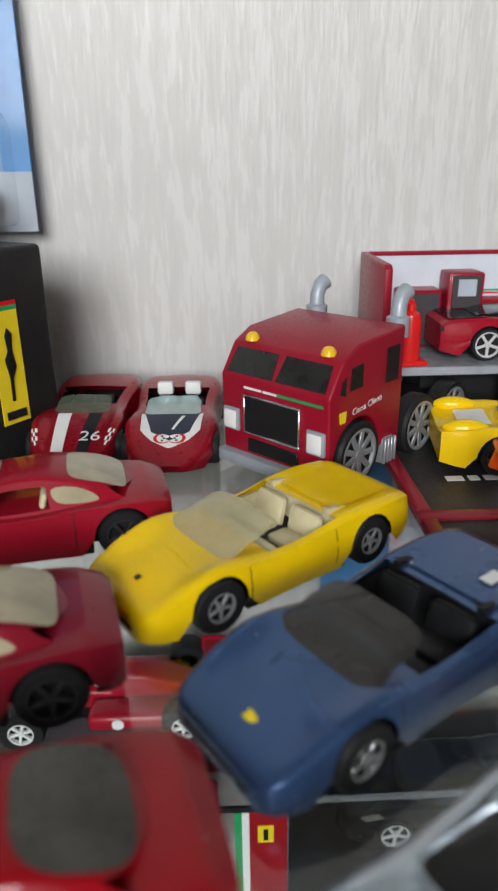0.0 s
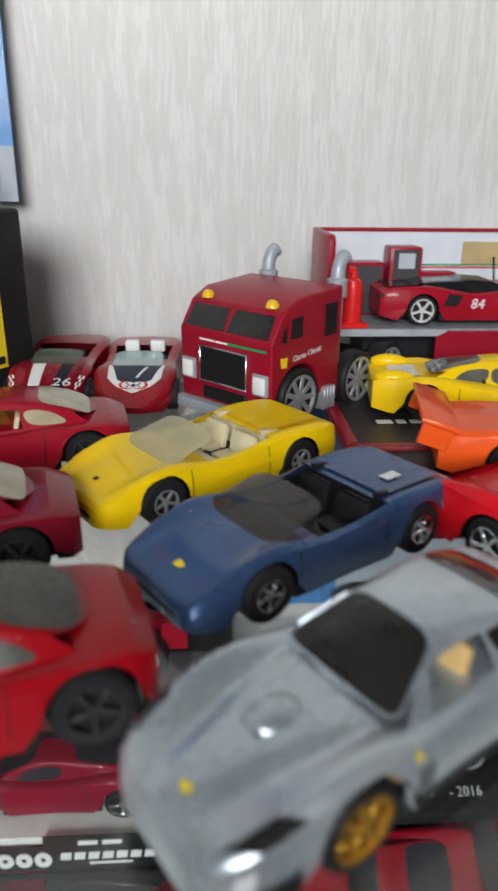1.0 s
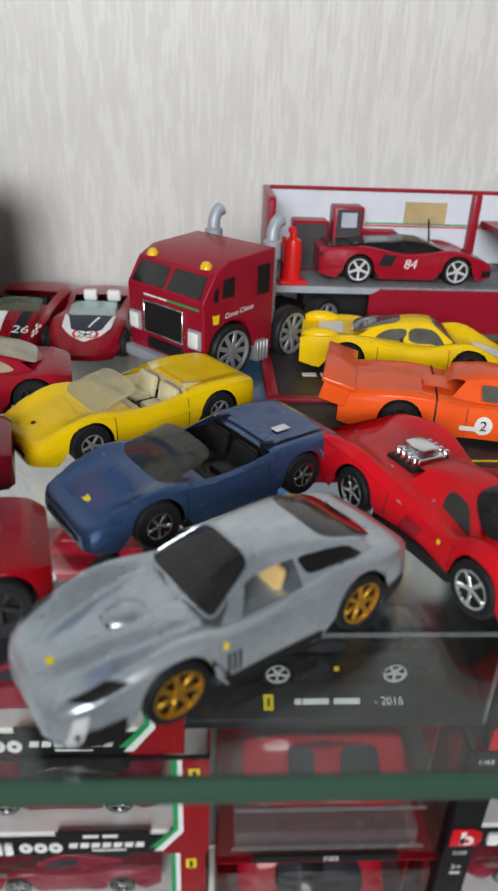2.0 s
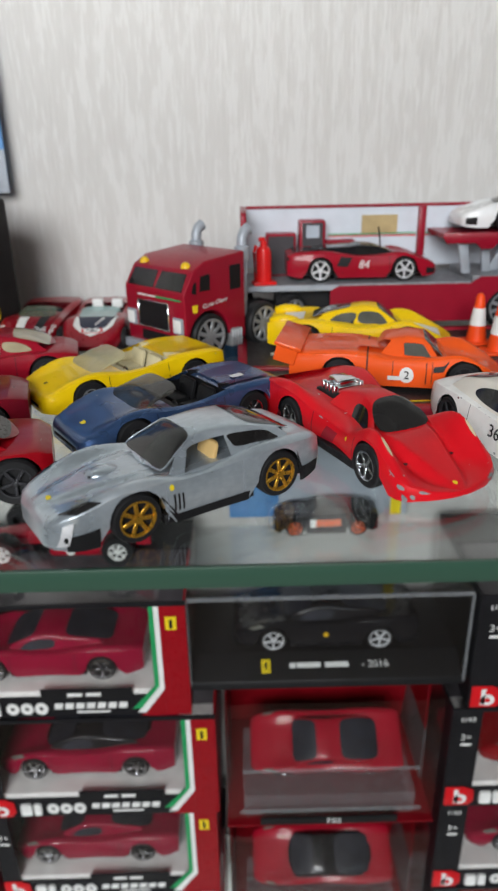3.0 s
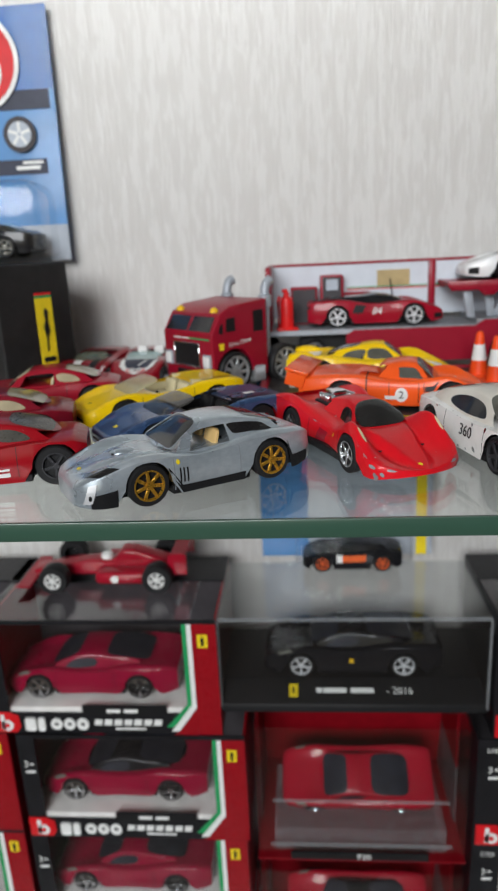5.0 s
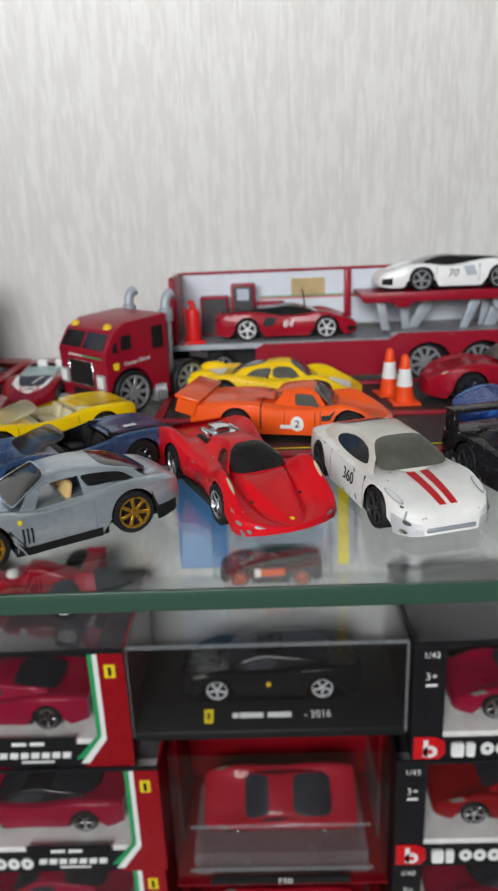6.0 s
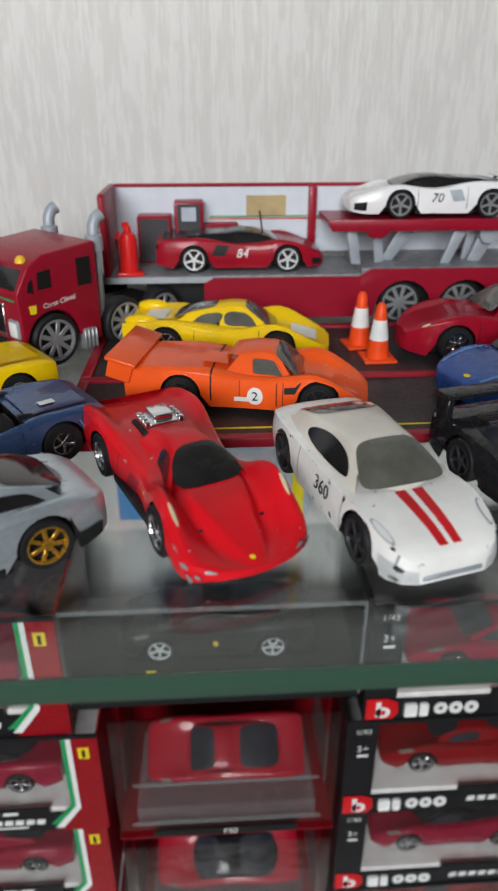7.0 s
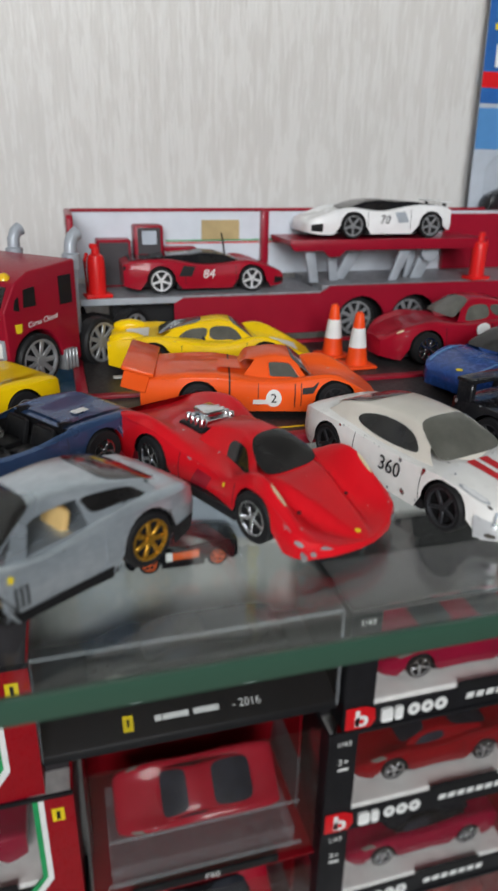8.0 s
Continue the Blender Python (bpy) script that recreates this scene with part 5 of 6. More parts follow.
for x in (0.169, 0.196):
    w = part("wheel", ty, None, trl, "", Matrix.Translation((x - 0.003, YF + 0.0080, 0.0098)) @ Matrix.Rotation(math.pi, 4, "Z"))
    part("rim", rm, None, w, "grey five-spoke rim")
    w = part("wheel", ty, None, trl, "", Matrix.Translation((x, YB - 0.0042, 0.0098)))
    part("rim", rm, None, w, "grey five-spoke rim")
# raised upper deck
lift = bevelled(prism([(0.1325, 0.0432), (0.1345, 0.0405), (0.1480, 0.0405), (0.1510, 0.0378), (0.1560, 0.0378), (0.1590, 0.0405), (0.2290, 0.0405), (0.2310, 0.0452), (0.1325, 0.0452)], 0.0016, "xz", YF + 0.0040), 0.0003)
part("lift_rail", lift, M_TRUCK, trl)
part("lift_deck", box(0.1330, 0.2310, YF + 0.0058, YB - 0.0048, 0.0428, 0.0448), M_TRUCK, trl)
for i, (xa, xb, w) in enumerate(((0.1470, 0.1425, 0.0032), (0.1580, 0.1545, 0.0030), (0.1625, 0.1695, 0.0040), (0.1860, 0.1905, 0.0030), (0.2005, 0.2050, 0.0044), (0.1975, 0.1985, 0.0026))):
    part("lift_strut", bevelled(prism([(xa - w, ZD + 0.0025), (xa + w * 0.4, ZD + 0.0025), (xb + w, 0.0400), (xb - w * 0.6, 0.0425)], 0.0022, "xz", YF + 0.008 + 0.004 * (i % 3)), 0.0005), M_GREYP, trl, "grey plastic lift strut")
part("strut_pivot", lathe([(0.0042, 0), (0.0042, 0.0026)], 18, "y"), M_GREYP, trl, "", Matrix.Translation((0.2035, YF + 0.0085, 0.0385)))


def bottle(m):
    t = thing("gas_bottle", m, "bright red moulded toy gas bottle trolley on the trailer", "gas bottle", "gas bottles")
    part("foot", box(-0.0055, 0.0055, -0.0040, 0.0040, 0, 0.0016, 0.0005, 2), M_REDPL, t)
    part("cylinder", lathe([(0.0036, 0.0016), (0.0036, 0.0145), (0.0030, 0.0168), (0.0016, 0.0178), (0.0014, 0.0200)], 16), M_REDPL, t)
    part("valve", box(-0.0022, 0.0008, -0.0009, 0.0009, 0.0195, 0.0216, 0.0004, 1), M_REDPL, t)
    part("handle", tube([(-0.0042, 0, 0.0015), (-0.0046, 0, 0.0150), (-0.0036, 0, 0.0180)], 0.0007, 6), M_REDPL, t)
    return t


gb = bottle(at(0.0490, 0.2630, 10, ZD))
copy_thing(gb, at(0.2270, 0.2625, -170, ZD + 0.0025))

k = stance(0.0715, 0.0295, 0.040, 0.0, 0.0056, paint=M_RED2, glass=M_DARKGL, rim=M_SILVRIM, rimf=0.78, interior=M_BLACKIN, room=(-0.012, 0.008), quarter=False, roofpaint=M_BLACK,
           cabin=dict(x=(0.0175, 0.0050, -0.0060, -0.0250), roof=0.0166, base=0.80, tum=0.5, tail=0.62), split=-0.004, **WEDGE)
c, sf, b = car(at(0.0960, 0.2785, 0, ZD), k, "deep red die-cast toy hypercar with white side number, in trailer")
side_text(c, sf, "84", 0.0005, 0.32, 0.0052, -1, M_WPRINT, "race_number", 0.2)
side_text(c, sf, "84", 0.0005, 0.32, 0.0052, 1, M_WPRINT, "race_number", 0.2)
for s in (1, -1):
    part("engine_deck", sf.patch(-0.0330, -0.0205, 0.66, 1.0, s, 0.0003, 6, 4), M_BLACK, c, "black engine deck")
    part("side_intake", sf.patch(-0.0125, -0.0070, 0.26, 0.47, s, 0.0002, 3, 3, None, 0.002), M_KPRINT, c)
    part("rear_lamp", sf.spot(-0.0352, 0.44, 0.0006, 0.05, s, 0.0003), M_CHASSIS, c)
    part("front_intake", sf.patch(0.0305, 0.0345, 0.10, 0.30, s, 0.0002, 3, 2), M_KPRINT, c)
part("aerial", tube([(0.0105, -0.004, 0.0110), (0.0085, -0.004, 0.0240)], 0.0004, 6), M_CHASSIS, c, "thin black aerial")
k = stance(0.0705, 0.0290, 0.0385, -0.0050, 0.0056, paint=M_WHITE2, glass=M_DARKGL, rim=M_GREYRIM, rimf=0.8, interior=M_BLACKIN, room=(-0.012, 0.008), quarter=False, roofpaint=M_BLACK,
           cabin=dict(x=(0.0170, 0.0050, -0.0080, -0.0270), roof=0.0166, base=0.80, tum=0.5, tail=0.62), split=-0.005, **WEDGE)
c, sf, b = car(at(0.1775, 0.2800, 180, 0.0450), k, "white die-cast toy hypercar with black roof on upper deck")
side_text(c, sf, "70", -0.001, 0.32, 0.0052, 1, M_KPRINT, "race_number", 0.2)
side_text(c, sf, "70", -0.001, 0.32, 0.0052, -1, M_KPRINT, "race_number", 0.2)
for s in (1, -1):
    part("engine_deck", sf.patch(-0.0300, -0.0205, 0.66, 1.0, s, 0.0003, 6, 4), M_BLACK, c, "black engine deck")
    part("side_intake", sf.patch(-0.0130, -0.0080, 0.24, 0.46, s, 0.0002, 3, 3, None, 0.002), M_GREYP, c)
    part("front_intake", sf.patch(0.0285, 0.0335, 0.10, 0.34, s, 0.0002, 3, 2), M_KPRINT, c)
    part("spoiler_post", box(-0.0340, -0.0328, s * 0.0085 - 0.0006, s * 0.0085 + 0.0006, 0.0115, 0.0152), M_BLACK, c)
part("tail_spoiler", box(-0.0355, -0.0310, -0.0125, 0.0125, 0.0150, 0.0157, 0.0003, 1), M_WHITE2, c)

# ---- charcoal gift box and the hanging cards ----
bx = thing("gift_box", at(-0.0790, 0.2425, -53.4 + 90), "charcoal carton gift box with a yellow badge on its end", "box")
part("carton", box(-0.0218, 0.0218, 0.0, 0.078, 0, 0.0645, 0.0016, 3), M_GBOX, bx, "", Matrix.Rotation(radians(17), 4, "Z"))
bx.rotation_euler.z = radians(37)
bdg = part("badge", box(-0.0005, 0.0092, -0.0004, 0.0004, 0.0125, 0.0470), M_YPRINT, bx, "yellow badge with a dark figure", Matrix.Rotation(radians(17), 4, "Z"))
part("badge_band", box(-0.0005, 0.0092, -0.0006, 0.0002, 0.0470, 0.0483), M_GPRINT, bdg)
part("badge_band", box(-0.0005, 0.0092, -0.0006, 0.0002, 0.0483, 0.0496), M_RPRINT, bdg)
part("badge_mark", bevelled(prism([(0.0034, 0.0195), (0.0044, 0.0195), (0.0048, 0.0265), (0.0064, 0.0300), (0.0056, 0.0350), (0.0062, 0.0400), (0.0046, 0.0420), (0.0036, 0.0395), (0.0040, 0.0350), (0.0026, 0.0325), (0.0036, 0.0270)], -0.0004, "xz", -0.0004), 0.0002), M_KPRINT, bdg)
part("badge_bar", box(0.0008, 0.0078, -0.0008, -0.0002, 0.0140, 0.0165), M_KPRINT, bdg)


def hang_card(m, w, h, label, bands, base):
    t = thing("blister_card", m, label, "toy packaging", "hanging cards")
    part("card", box(0, w, 0, 0.0008, 0, h, 0.0002, 1), base, t)
    for i, (x0, x1, z0, z1, mt) in enumerate(bands):
        part("print", box(x0, x1, -0.0002 - 0.00015 * i, -0.00002, z0, z1), mt, t)
    return t


def blister(t, x0, x1, z0, z1, d):
    b = bevelled(prism([(x0, z0), (x1, z0), (x1, z1 - 0.006), (x1 - 0.006, z1), (x0 + 0.006, z1), (x0, z1 - 0.006)], -d, "xz", -0.0009), 0.003, 3)
    ob = part("blister", b, M_CLEAR, t, "clear plastic blister")
    ob.visible_shadow = False
    return ob


W1 = 0.108
lc = hang_card(pose(-0.0775 - W1, 0.3035, 0.0648, -2.0, 0, 0), W1, 0.134, "blue printed toy card with a red roundel and clear blister",
               ((0.0, W1, 0.092, 0.1339, M_SKYCARD), (0.0, W1, 0.0, 0.020, M_GREYCARD), (0.004, W1 - 0.003, 0.082, 0.092, M_NPRINT), (0.050, W1 - 0.008, 0.048, 0.056, M_NPRINT), (0.082, W1 - 0.012, 0.0505, 0.0525, M_WPRINT), (0.086, W1 - 0.010, 0.0535, 0.0550, M_WPRINT)), M_SKYCARD2)
for r_, z_, mt in ((0.026, 0.0, M_WPRINT), (0.0235, -0.0004, M_RPRINT), (0.0150, -0.0008, M_WPRINT), (0.0135, -0.0012, M_RPRINT)):
    part("roundel", lathe([(r_, -0.0019 + z_), (r_, -0.0012)], 32, "y"), mt, lc, "", Matrix.Translation((0.0645 + (0.001 if r_ < 0.016 else 0), 0, 0.1070 if r_ > 0.016 else 0.1015)))
for i in range(4):
    part("logo_bar", bevelled(prism([(0, 0), (0.0045, 0.001), (0.0038, 0.0075), (-0.0005, 0.0065)], -0.0006, "xz", -0.0024), 0.0004), M_YPRINT, lc, "", Matrix.Translation((0.0560 + i * 0.0066, 0, 0.1185 - 0.0012 * i * i * 0.4)))
part("logo_bar", box(0.0565, 0.0745, -0.0036, -0.0030, 0.1000, 0.1032), M_WPRINT, lc)
part("printed_wheel", lathe([(0.0095, -0.0022), (0.0095, -0.0016)], 24, "y"), M_TOOL, lc, "", Matrix.Translation((0.0865, 0, 0.0690)))
part("printed_rim", lathe([(0.0068, -0.0026), (0.0068, -0.0020)], 24, "y"), M_GREYCARD, lc, "", Matrix.Translation((0.0865, 0, 0.0690)))
for i in range(5):
    part("printed_spoke", box(-0.0008, 0.0008, -0.0029, -0.0024, 0.001, 0.0066), M_WPRINT, lc, "", Matrix.Translation((0.0865, 0, 0.0690)) @ Matrix.Rotation(2 * math.pi * i / 5, 4, "Y"))
blister(lc, 0.014, W1 - 0.005, 0.002, 0.042, 0.030)
k = stance(0.070, 0.0270, 0.040, 0.0, 0.0056, paint=M_BLACK, glass=M_DARKGL, rim=M_CHROME, cabin=dict(x=(0.0145, 0.0025, -0.011, -0.0275), roof=0.0195, base=0.85, tum=0.5, tail=0.60), split=-0.0085, **COUPE)
car(pose(-0.1230, 0.2860, 0.0675, 0, 0, 178), k, "black die-cast toy car sealed inside its blister pack", "packed toy cars")

rc = hang_card(pose(0.2440, 0.3020, 0.0, -2.0, 0, 0), W1, 0.165, "blue and white printed toy card with a red band",
               ((0.0, W1, 0.105, 0.1649, M_SKYCARD), (0.0, W1, 0.084, 0.103, M_SKYCARD2), (0.0, W1, 0.112, 0.119, M_RPRINT), (0.006, W1, 0.121, 0.131, M_WPRINT), (0.004, W1, 0.137, 0.1395, M_YPRINT), (0.004, W1, 0.142, 0.150, M_SKYCARD2)), M_GREYCARD)
blister(rc, 0.006, W1 - 0.006, 0.050, 0.082, 0.018)
part("print_car", bevelled(prism([(0.004, 0.055), (0.06, 0.055), (0.06, 0.062), (0.040, 0.069), (0.020, 0.068), (0.006, 0.062)], -0.010, "xz", -0.0015), 0.002), M_BLACK, rc, "black packed toy car")

# ---- stacked boxes on the shelf below ----
def model_car(m, col, label, glassm=M_WINDULL, rim=M_CHROME, spokes=5, s=1.42, roofm=None):
    k = stance(0.0735, 0.0300, 0.0420, 0.0, 0.0054, paint=col, glass=glassm, rim=rim, spokes=spokes, rimf=0.78, quarter=False, wide=0.64, inset=0.0022, roofpaint=roofm or col,
               cabin=dict(x=(0.0185, 0.0045, -0.0055, -0.0270), roof=0.0182, base=0.78, tum=0.26, tail=0.62), split=-0.004, **WEDGE)
    c, sf, b = car(m @ Matrix.Diagonal((s, s, s, 1)), k, label, "boxed model cars", "model_car")
    lamps(c, sf, 0.0240, 0.0290, 0.56, 0.66, M_GREYGL, "headlight", 0.002)
    return c


def bars(t, items, y, mat_default=M_WPRINT):
    for x0, x1, z0, z1, mt in items:
        part("print_bar", bevelled(prism([(x0, z0), (x1, z0), (x1 + (z1 - z0) * 0.2, z1), (x0 + (z1 - z0) * 0.2, z1)], -0.0003, "xz", y), 0.0001), mt or mat_default, t)


def logo(t, x, z, s=1.0):
    """A red squarish mark with a pale ring, then five pale round bars."""
    lg = part("logo_mark", bevelled(prism([(x, z), (x + 0.0105 * s, z), (x + 0.0125 * s, z + 0.003 * s), (x + 0.0120 * s, z + 0.0085 * s), (x + 0.008 * s, z + 0.0105 * s), (x, z + 0.0105 * s)], -0.0006, "xz", -0.0006), 0.0003), M_RPRINT, t)
    part("logo_ring", lathe([(0.0028 * s, -0.0015), (0.0028 * s, -0.0011)], 18, "y"), M_WPRINT, lg, "", Matrix.Translation((x + 0.0065 * s, 0, z + 0.0038 * s)))
    part("logo_stem", box(x + 0.0038 * s, x + 0.0056 * s, -0.0015, -0.0011, z + 0.0015 * s, z + 0.0092 * s), M_WPRINT, lg)
    part("logo_eye", lathe([(0.0011 * s, -0.0017), (0.0011 * s, -0.0014)], 14, "y"), M_RPRINT, lg, "", Matrix.Translation((x + 0.0065 * s, 0, z + 0.0038 * s)))
    for i in range(5):
        cx, w = x + (0.0146 + i * 0.0058) * s, (0.0050, 0.0034, 0.0050, 0.0050, 0.0052)[i] * s
        if i < 2:
            part("logo_bar", box(cx, cx + w, -0.0011, -0.0006, z + 0.0012 * s, z + 0.0076 * s, 0.0010 * s, 3), M_WPRINT, t)
        else:
            ring = lathe([(w * 0.17, -0.0011), (w * 0.53, -0.0011), (w * 0.53, -0.0006), (w * 0.17, -0.0006), (w * 0.17, -0.0011)], 18, "y", cap=False)
            part("logo_ring", ring, M_WPRINT, t, "", Matrix.Translation((cx + w / 2, 0, z + 0.0044 * s)) @ Matrix.Diagonal((1, 1, 1.12, 1)))


BW, BH, BD = 0.134, 0.0735, 0.078


def window_box(m, label, left):
    """A windowed carton with its floor, strips of print, and a clear film."""
    t = thing("window_box", m, label, "toy box", "stacked boxes")
    e = 0.0012
    side_l, side_r = M_BBOX, M_RCARD
    part("carton_base", box(0, BW, 0, BD, 0, e), M_BBOX, t)
    part("carton_top", box(0, BW, 0.046, BD, BH - e, BH), M_BBOX, t)
    tp = part("top_film", box(e, BW - 0.014, 0.0010, 0.0458, BH - 0.0006, BH - 0.0003), M_CLEAR, t)
    tp.visible_shadow = False
    part("carton_back", box(0, BW, BD - e, BD, e, BH - e), M_BBOX, t)
    part("carton_side", box(0, e, e, BD - e, e, BH - e), side_l, t)
    part("carton_side", box(BW - e, BW, e, BD - e, e, BH - e), side_r, t)
    part("tray", box(e, BW - e, 0.0015, BD - 0.004, 0.012, 0.0162, 0.0006, 1), M_TRAY, t, "pale card tray")
    part("tray_back", box(e, BW - e, BD - 0.010, BD - 0.008, 0.0162, BH - 0.003), M_TOOL, t)
    # front frame
    lx = 0.0105 if left else 0.0165
    part("front_strip", box(0, lx, -0.0004, 0.0008, 0, BH), M_BBOX, t)
    part("front_sill", box(lx, BW - 0.0005, -0.0004, 0.0008, 0, 0.0135), M_BBOX, t)
    part("front_head", box(lx, BW, -0.0004, 0.0008, BH - 0.0022, BH), M_BBOX, t)
    if left:
        xr = BW - 0.0135
        part("red_strip", box(xr, BW, -0.0006, 0.0008, 0.0, BH - 0.0022), M_RCARD, t, "red printed strip")
        for d, mt in ((0.0, M_WPRINT), (0.0026, M_GPRINT)):
            xa = xr - d
            part("tricolour_band", prism([(xa, BH - 0.0022), (xa - 0.0026, BH - 0.0022), (xa - 0.0026, 0.0200), (xa - 0.0155, 0.0022 + d), (xa - 0.0110, 0.0022 + d), (xa, 0.0180)], -0.0006, "xz", -0.0003 + d * 0.1), mt, t)
        part("tricolour_fill", prism([(xr, 0.0), (xr, 0.0178), (xr - 0.0105, 0.0022), (xr - 0.014, 0.0)], -0.0005, "xz", -0.0004), M_RCARD, t)
        bd = part("badge", box(BW - 0.0105, BW - 0.0048, -0.0010, -0.0005, BH - 0.0165, BH - 0.0085), M_YPRINT, t, "small yellow badge")
        part("badge_mark", box(BW - 0.0085, BW - 0.0068, -0.0013, -0.0009, BH - 0.0152, BH - 0.0100), M_KPRINT, bd)
        logo(t, 0.0000, 0.0008, 1.32)
        part("name_plate", box(0.054, 0.103, -0.0008, -0.0003, 0.0125, 0.0195), M_KPRINT, t, "black name plate")
        bars(t, ((0.068, 0.076, 0.0145, 0.0168, None), (0.078, 0.086, 0.0145, 0.0168, None)), -0.0008)
        bars(t, tuple((0.060 + i * 0.0058, 0.0645 + i * 0.0058, 0.0058, 0.0098, None) for i in range(7)) + ((0.072, 0.090, 0.0028, 0.0042, None),), -0.0005)
    else:
        logo(t, 0.0010, 0.0008, 1.38)
        bars(t, tuple((0.072 + i * 0.0062, 0.0765 + i * 0.0062, 0.0060, 0.0100, None) for i in range(7)), -0.0005)
        part("name_plate", box(0.066, 0.110, -0.0008, -0.0003, 0.0130, 0.0190), M_KPRINT, t, "black name plate")
        writing("1/43", 0.0050, M_WPRINT, t, face_m((0.0088, -0.0006, BH - 0.0075), (1, 0, 0), (0, 0, 1)), "scale_print")
    writing("3+", 0.0062, M_WPRINT, t, face_m((lx * 0.55, -0.0006, BH - 0.0205), (1, 0, 0), (0, 0, 1)), "age_print")
    bars(t, ((lx * 0.55 - 0.003, lx * 0.55 + 0.003, BH - 0.0265, BH - 0.0248, None),), -0.0005)
    fm = part("front_film", box(lx, BW - 0.014 if left else BW, 0.0009, 0.0012, 0.0135, BH - 0.0022), M_CLEAR, t, "clear film window")
    fm.visible_shadow = False
    return t


YX = 0.217
for i in range(4):
    window_box(pose(-0.2565, YX + 0.004, -0.4200 + (BH + 0.0002) * i), "black and red windowed model car box in a far stack", True)
reds = (M_CRIM, M_DEEP, M_CRIM, M_CRIM)
for i in range(4):
    z = -0.4200 + BH * i + 0.0002 * i
    dx = (0.0, -0.002, 0.0, -0.0125)[i]
    window_box(pose(-0.1155 + dx, YX + 0.002 * (i % 2), z), "black and red windowed model car box in a stack", True)
    model_car(pose(-0.0595 + dx, YX + 0.032, z + 0.0163, 0, 0, 180), reds[(i + 1) % 4], "dark red model car inside its windowed box", roofm=M_BLACK if i == 2 else None)
for i in range(4):
    z = -0.4200 + BH * i + 0.0002 * i
    dx = (0.002, 0.0, 0.0, 0.0075)[i]
    window_box(pose(0.1485 + dx, YX + 0.001 * (i % 2), z), "black windowed model car box with red logo, stacked", False)
    model_car(pose(0.2265 + dx, YX + 0.032, z + 0.0163, 0, 0, 180), (M_DEEP, M_CRIM, M_DEEP, M_CRIM)[i], "red model car inside its windowed box", roofm=(None, M_BLACK, None, None)[i])

# middle stack: two red presentation boxes, then the clear case
M_RDARK = plain("deep_red_card", (0.20, 0.003, 0.008), 0.4, var=0.12)
M_PLINTH = plain("grey_plastic_plinth", (0.12, 0.12, 0.125), 0.3, coat=0.2)


def presentation_box(m, label, hh):
    t = thing("presentation_box", m, label, "toy box", "presentation boxes")
    w = 0.124
    part("carton_base", box(0, w, 0, 0.085, 0, 0.0012), M_RDARK, t)
    part("carton_back", bevelled(prism([(0.084, 0.0012), (0.085, 0.0012), (0.085, hh), (0.084, hh)], w, "yz", 0), 0.0001), M_RDARK, t)
    part("carton_side", box(0, 0.0012, 0.030, 0.084, hh * 0.42, hh), M_RDARK, t)
    for q in (0.0, w - 0.0012):
        part("lower_side", box(q, q + 0.0012, 0.030, 0.084, 0.0012, hh * 0.42), M_PLINTH, t)
    part("carton_side", box(w - 0.0012, w, 0.030, 0.084, hh * 0.42, hh), M_RDARK, t)
    part("carton_top", box(0, w, 0.030, 0.085, hh, hh + 0.0010), M_RDARK, t)
    part("backdrop", prism([(0.0820, 0.0030), (0.0835, 0.0030), (0.0835, hh), (0.0600, hh), (0.0600, hh - 0.001)], w - 0.0030, "yz", 0.0015), M_RDARK, t, "sloping red backdrop")
    part("plinth", box(0.010, w - 0.010, 0.006, 0.060, 0.0012, 0.0180, 0.0014, 2), M_ACRYLP, t, "clear plastic plinth")
    part("plinth_edge", box(0.010, w - 0.010, 0.0030, 0.0042, 0.0405, 0.0418), M_ACRYLE, t)
    part("plinth_edge", box(0.008, w - 0.008, 0.0010, 0.0024, 0.0100, 0.0112), M_ACRYLE, t)
    part("name_plate", box(0.020, w - 0.022, -0.0006, 0.0006, 0.0016, 0.0066), M_KPRINT, t, "black name plate")
    writing("F50", 0.0058, M_WPRINT, t, face_m((w / 2 + 0.002, -0.0009, 0.0041), (1, 0, 0), (0, 0, 1)), "lettering")
    for q in ((0.001, w - 0.001, 0.0002, 0.0006, 0.0070, hh - 0.008), (0.0008, 0.0012, 0.0006, 0.030, 0.0012, hh - 0.008), (w - 0.0012, w - 0.0008, 0.0006, 0.030, 0.0012, hh - 0.008)):
        ob = part("cover_sheet", box(*q), M_CLEAR, t, "clear plastic cover")
        ob.visible_shadow = False
    return t


for z, hh in ((-0.4200, 0.1270), (-0.2918, 0.1035)):
    presentation_box(pose(0.0225, YX + 0.004, z), "red presentation box with a clear cover and plinth", hh)
    c = model_car(pose(0.0845, YX + 0.046, z + hh - 0.0810, -40, 0, 180), M_RED2, "bright red model car tilted on a clear plinth", s=1.28, roofm=M_BLACK if z < -0.3 else None)
case = thing("display_case", pose(0.0060, 0.2225, -0.1868), "clear acrylic display case with a black base holding a model car", "display case")
CW, CD, CH = 0.1480, 0.0690, 0.0600
base = part("base", bevelled(prism([(0, 0), (CD, 0), (CD, 0.0120), (0.016, 0.0120), (0.001, 0.0045)], CW, "yz", 0), 0.0006), M_CHASSIS, case, "black sloping base")
bdg = part("badge", box(0.0385, 0.0435, -0.0010, -0.0004, 0.0, 0.0075), M_YPRINT, base, "small yellow badge", Matrix.Translation((0, 0.0046, 0.0066)) @ Matrix.Rotation(radians(-60), 4, "X"))
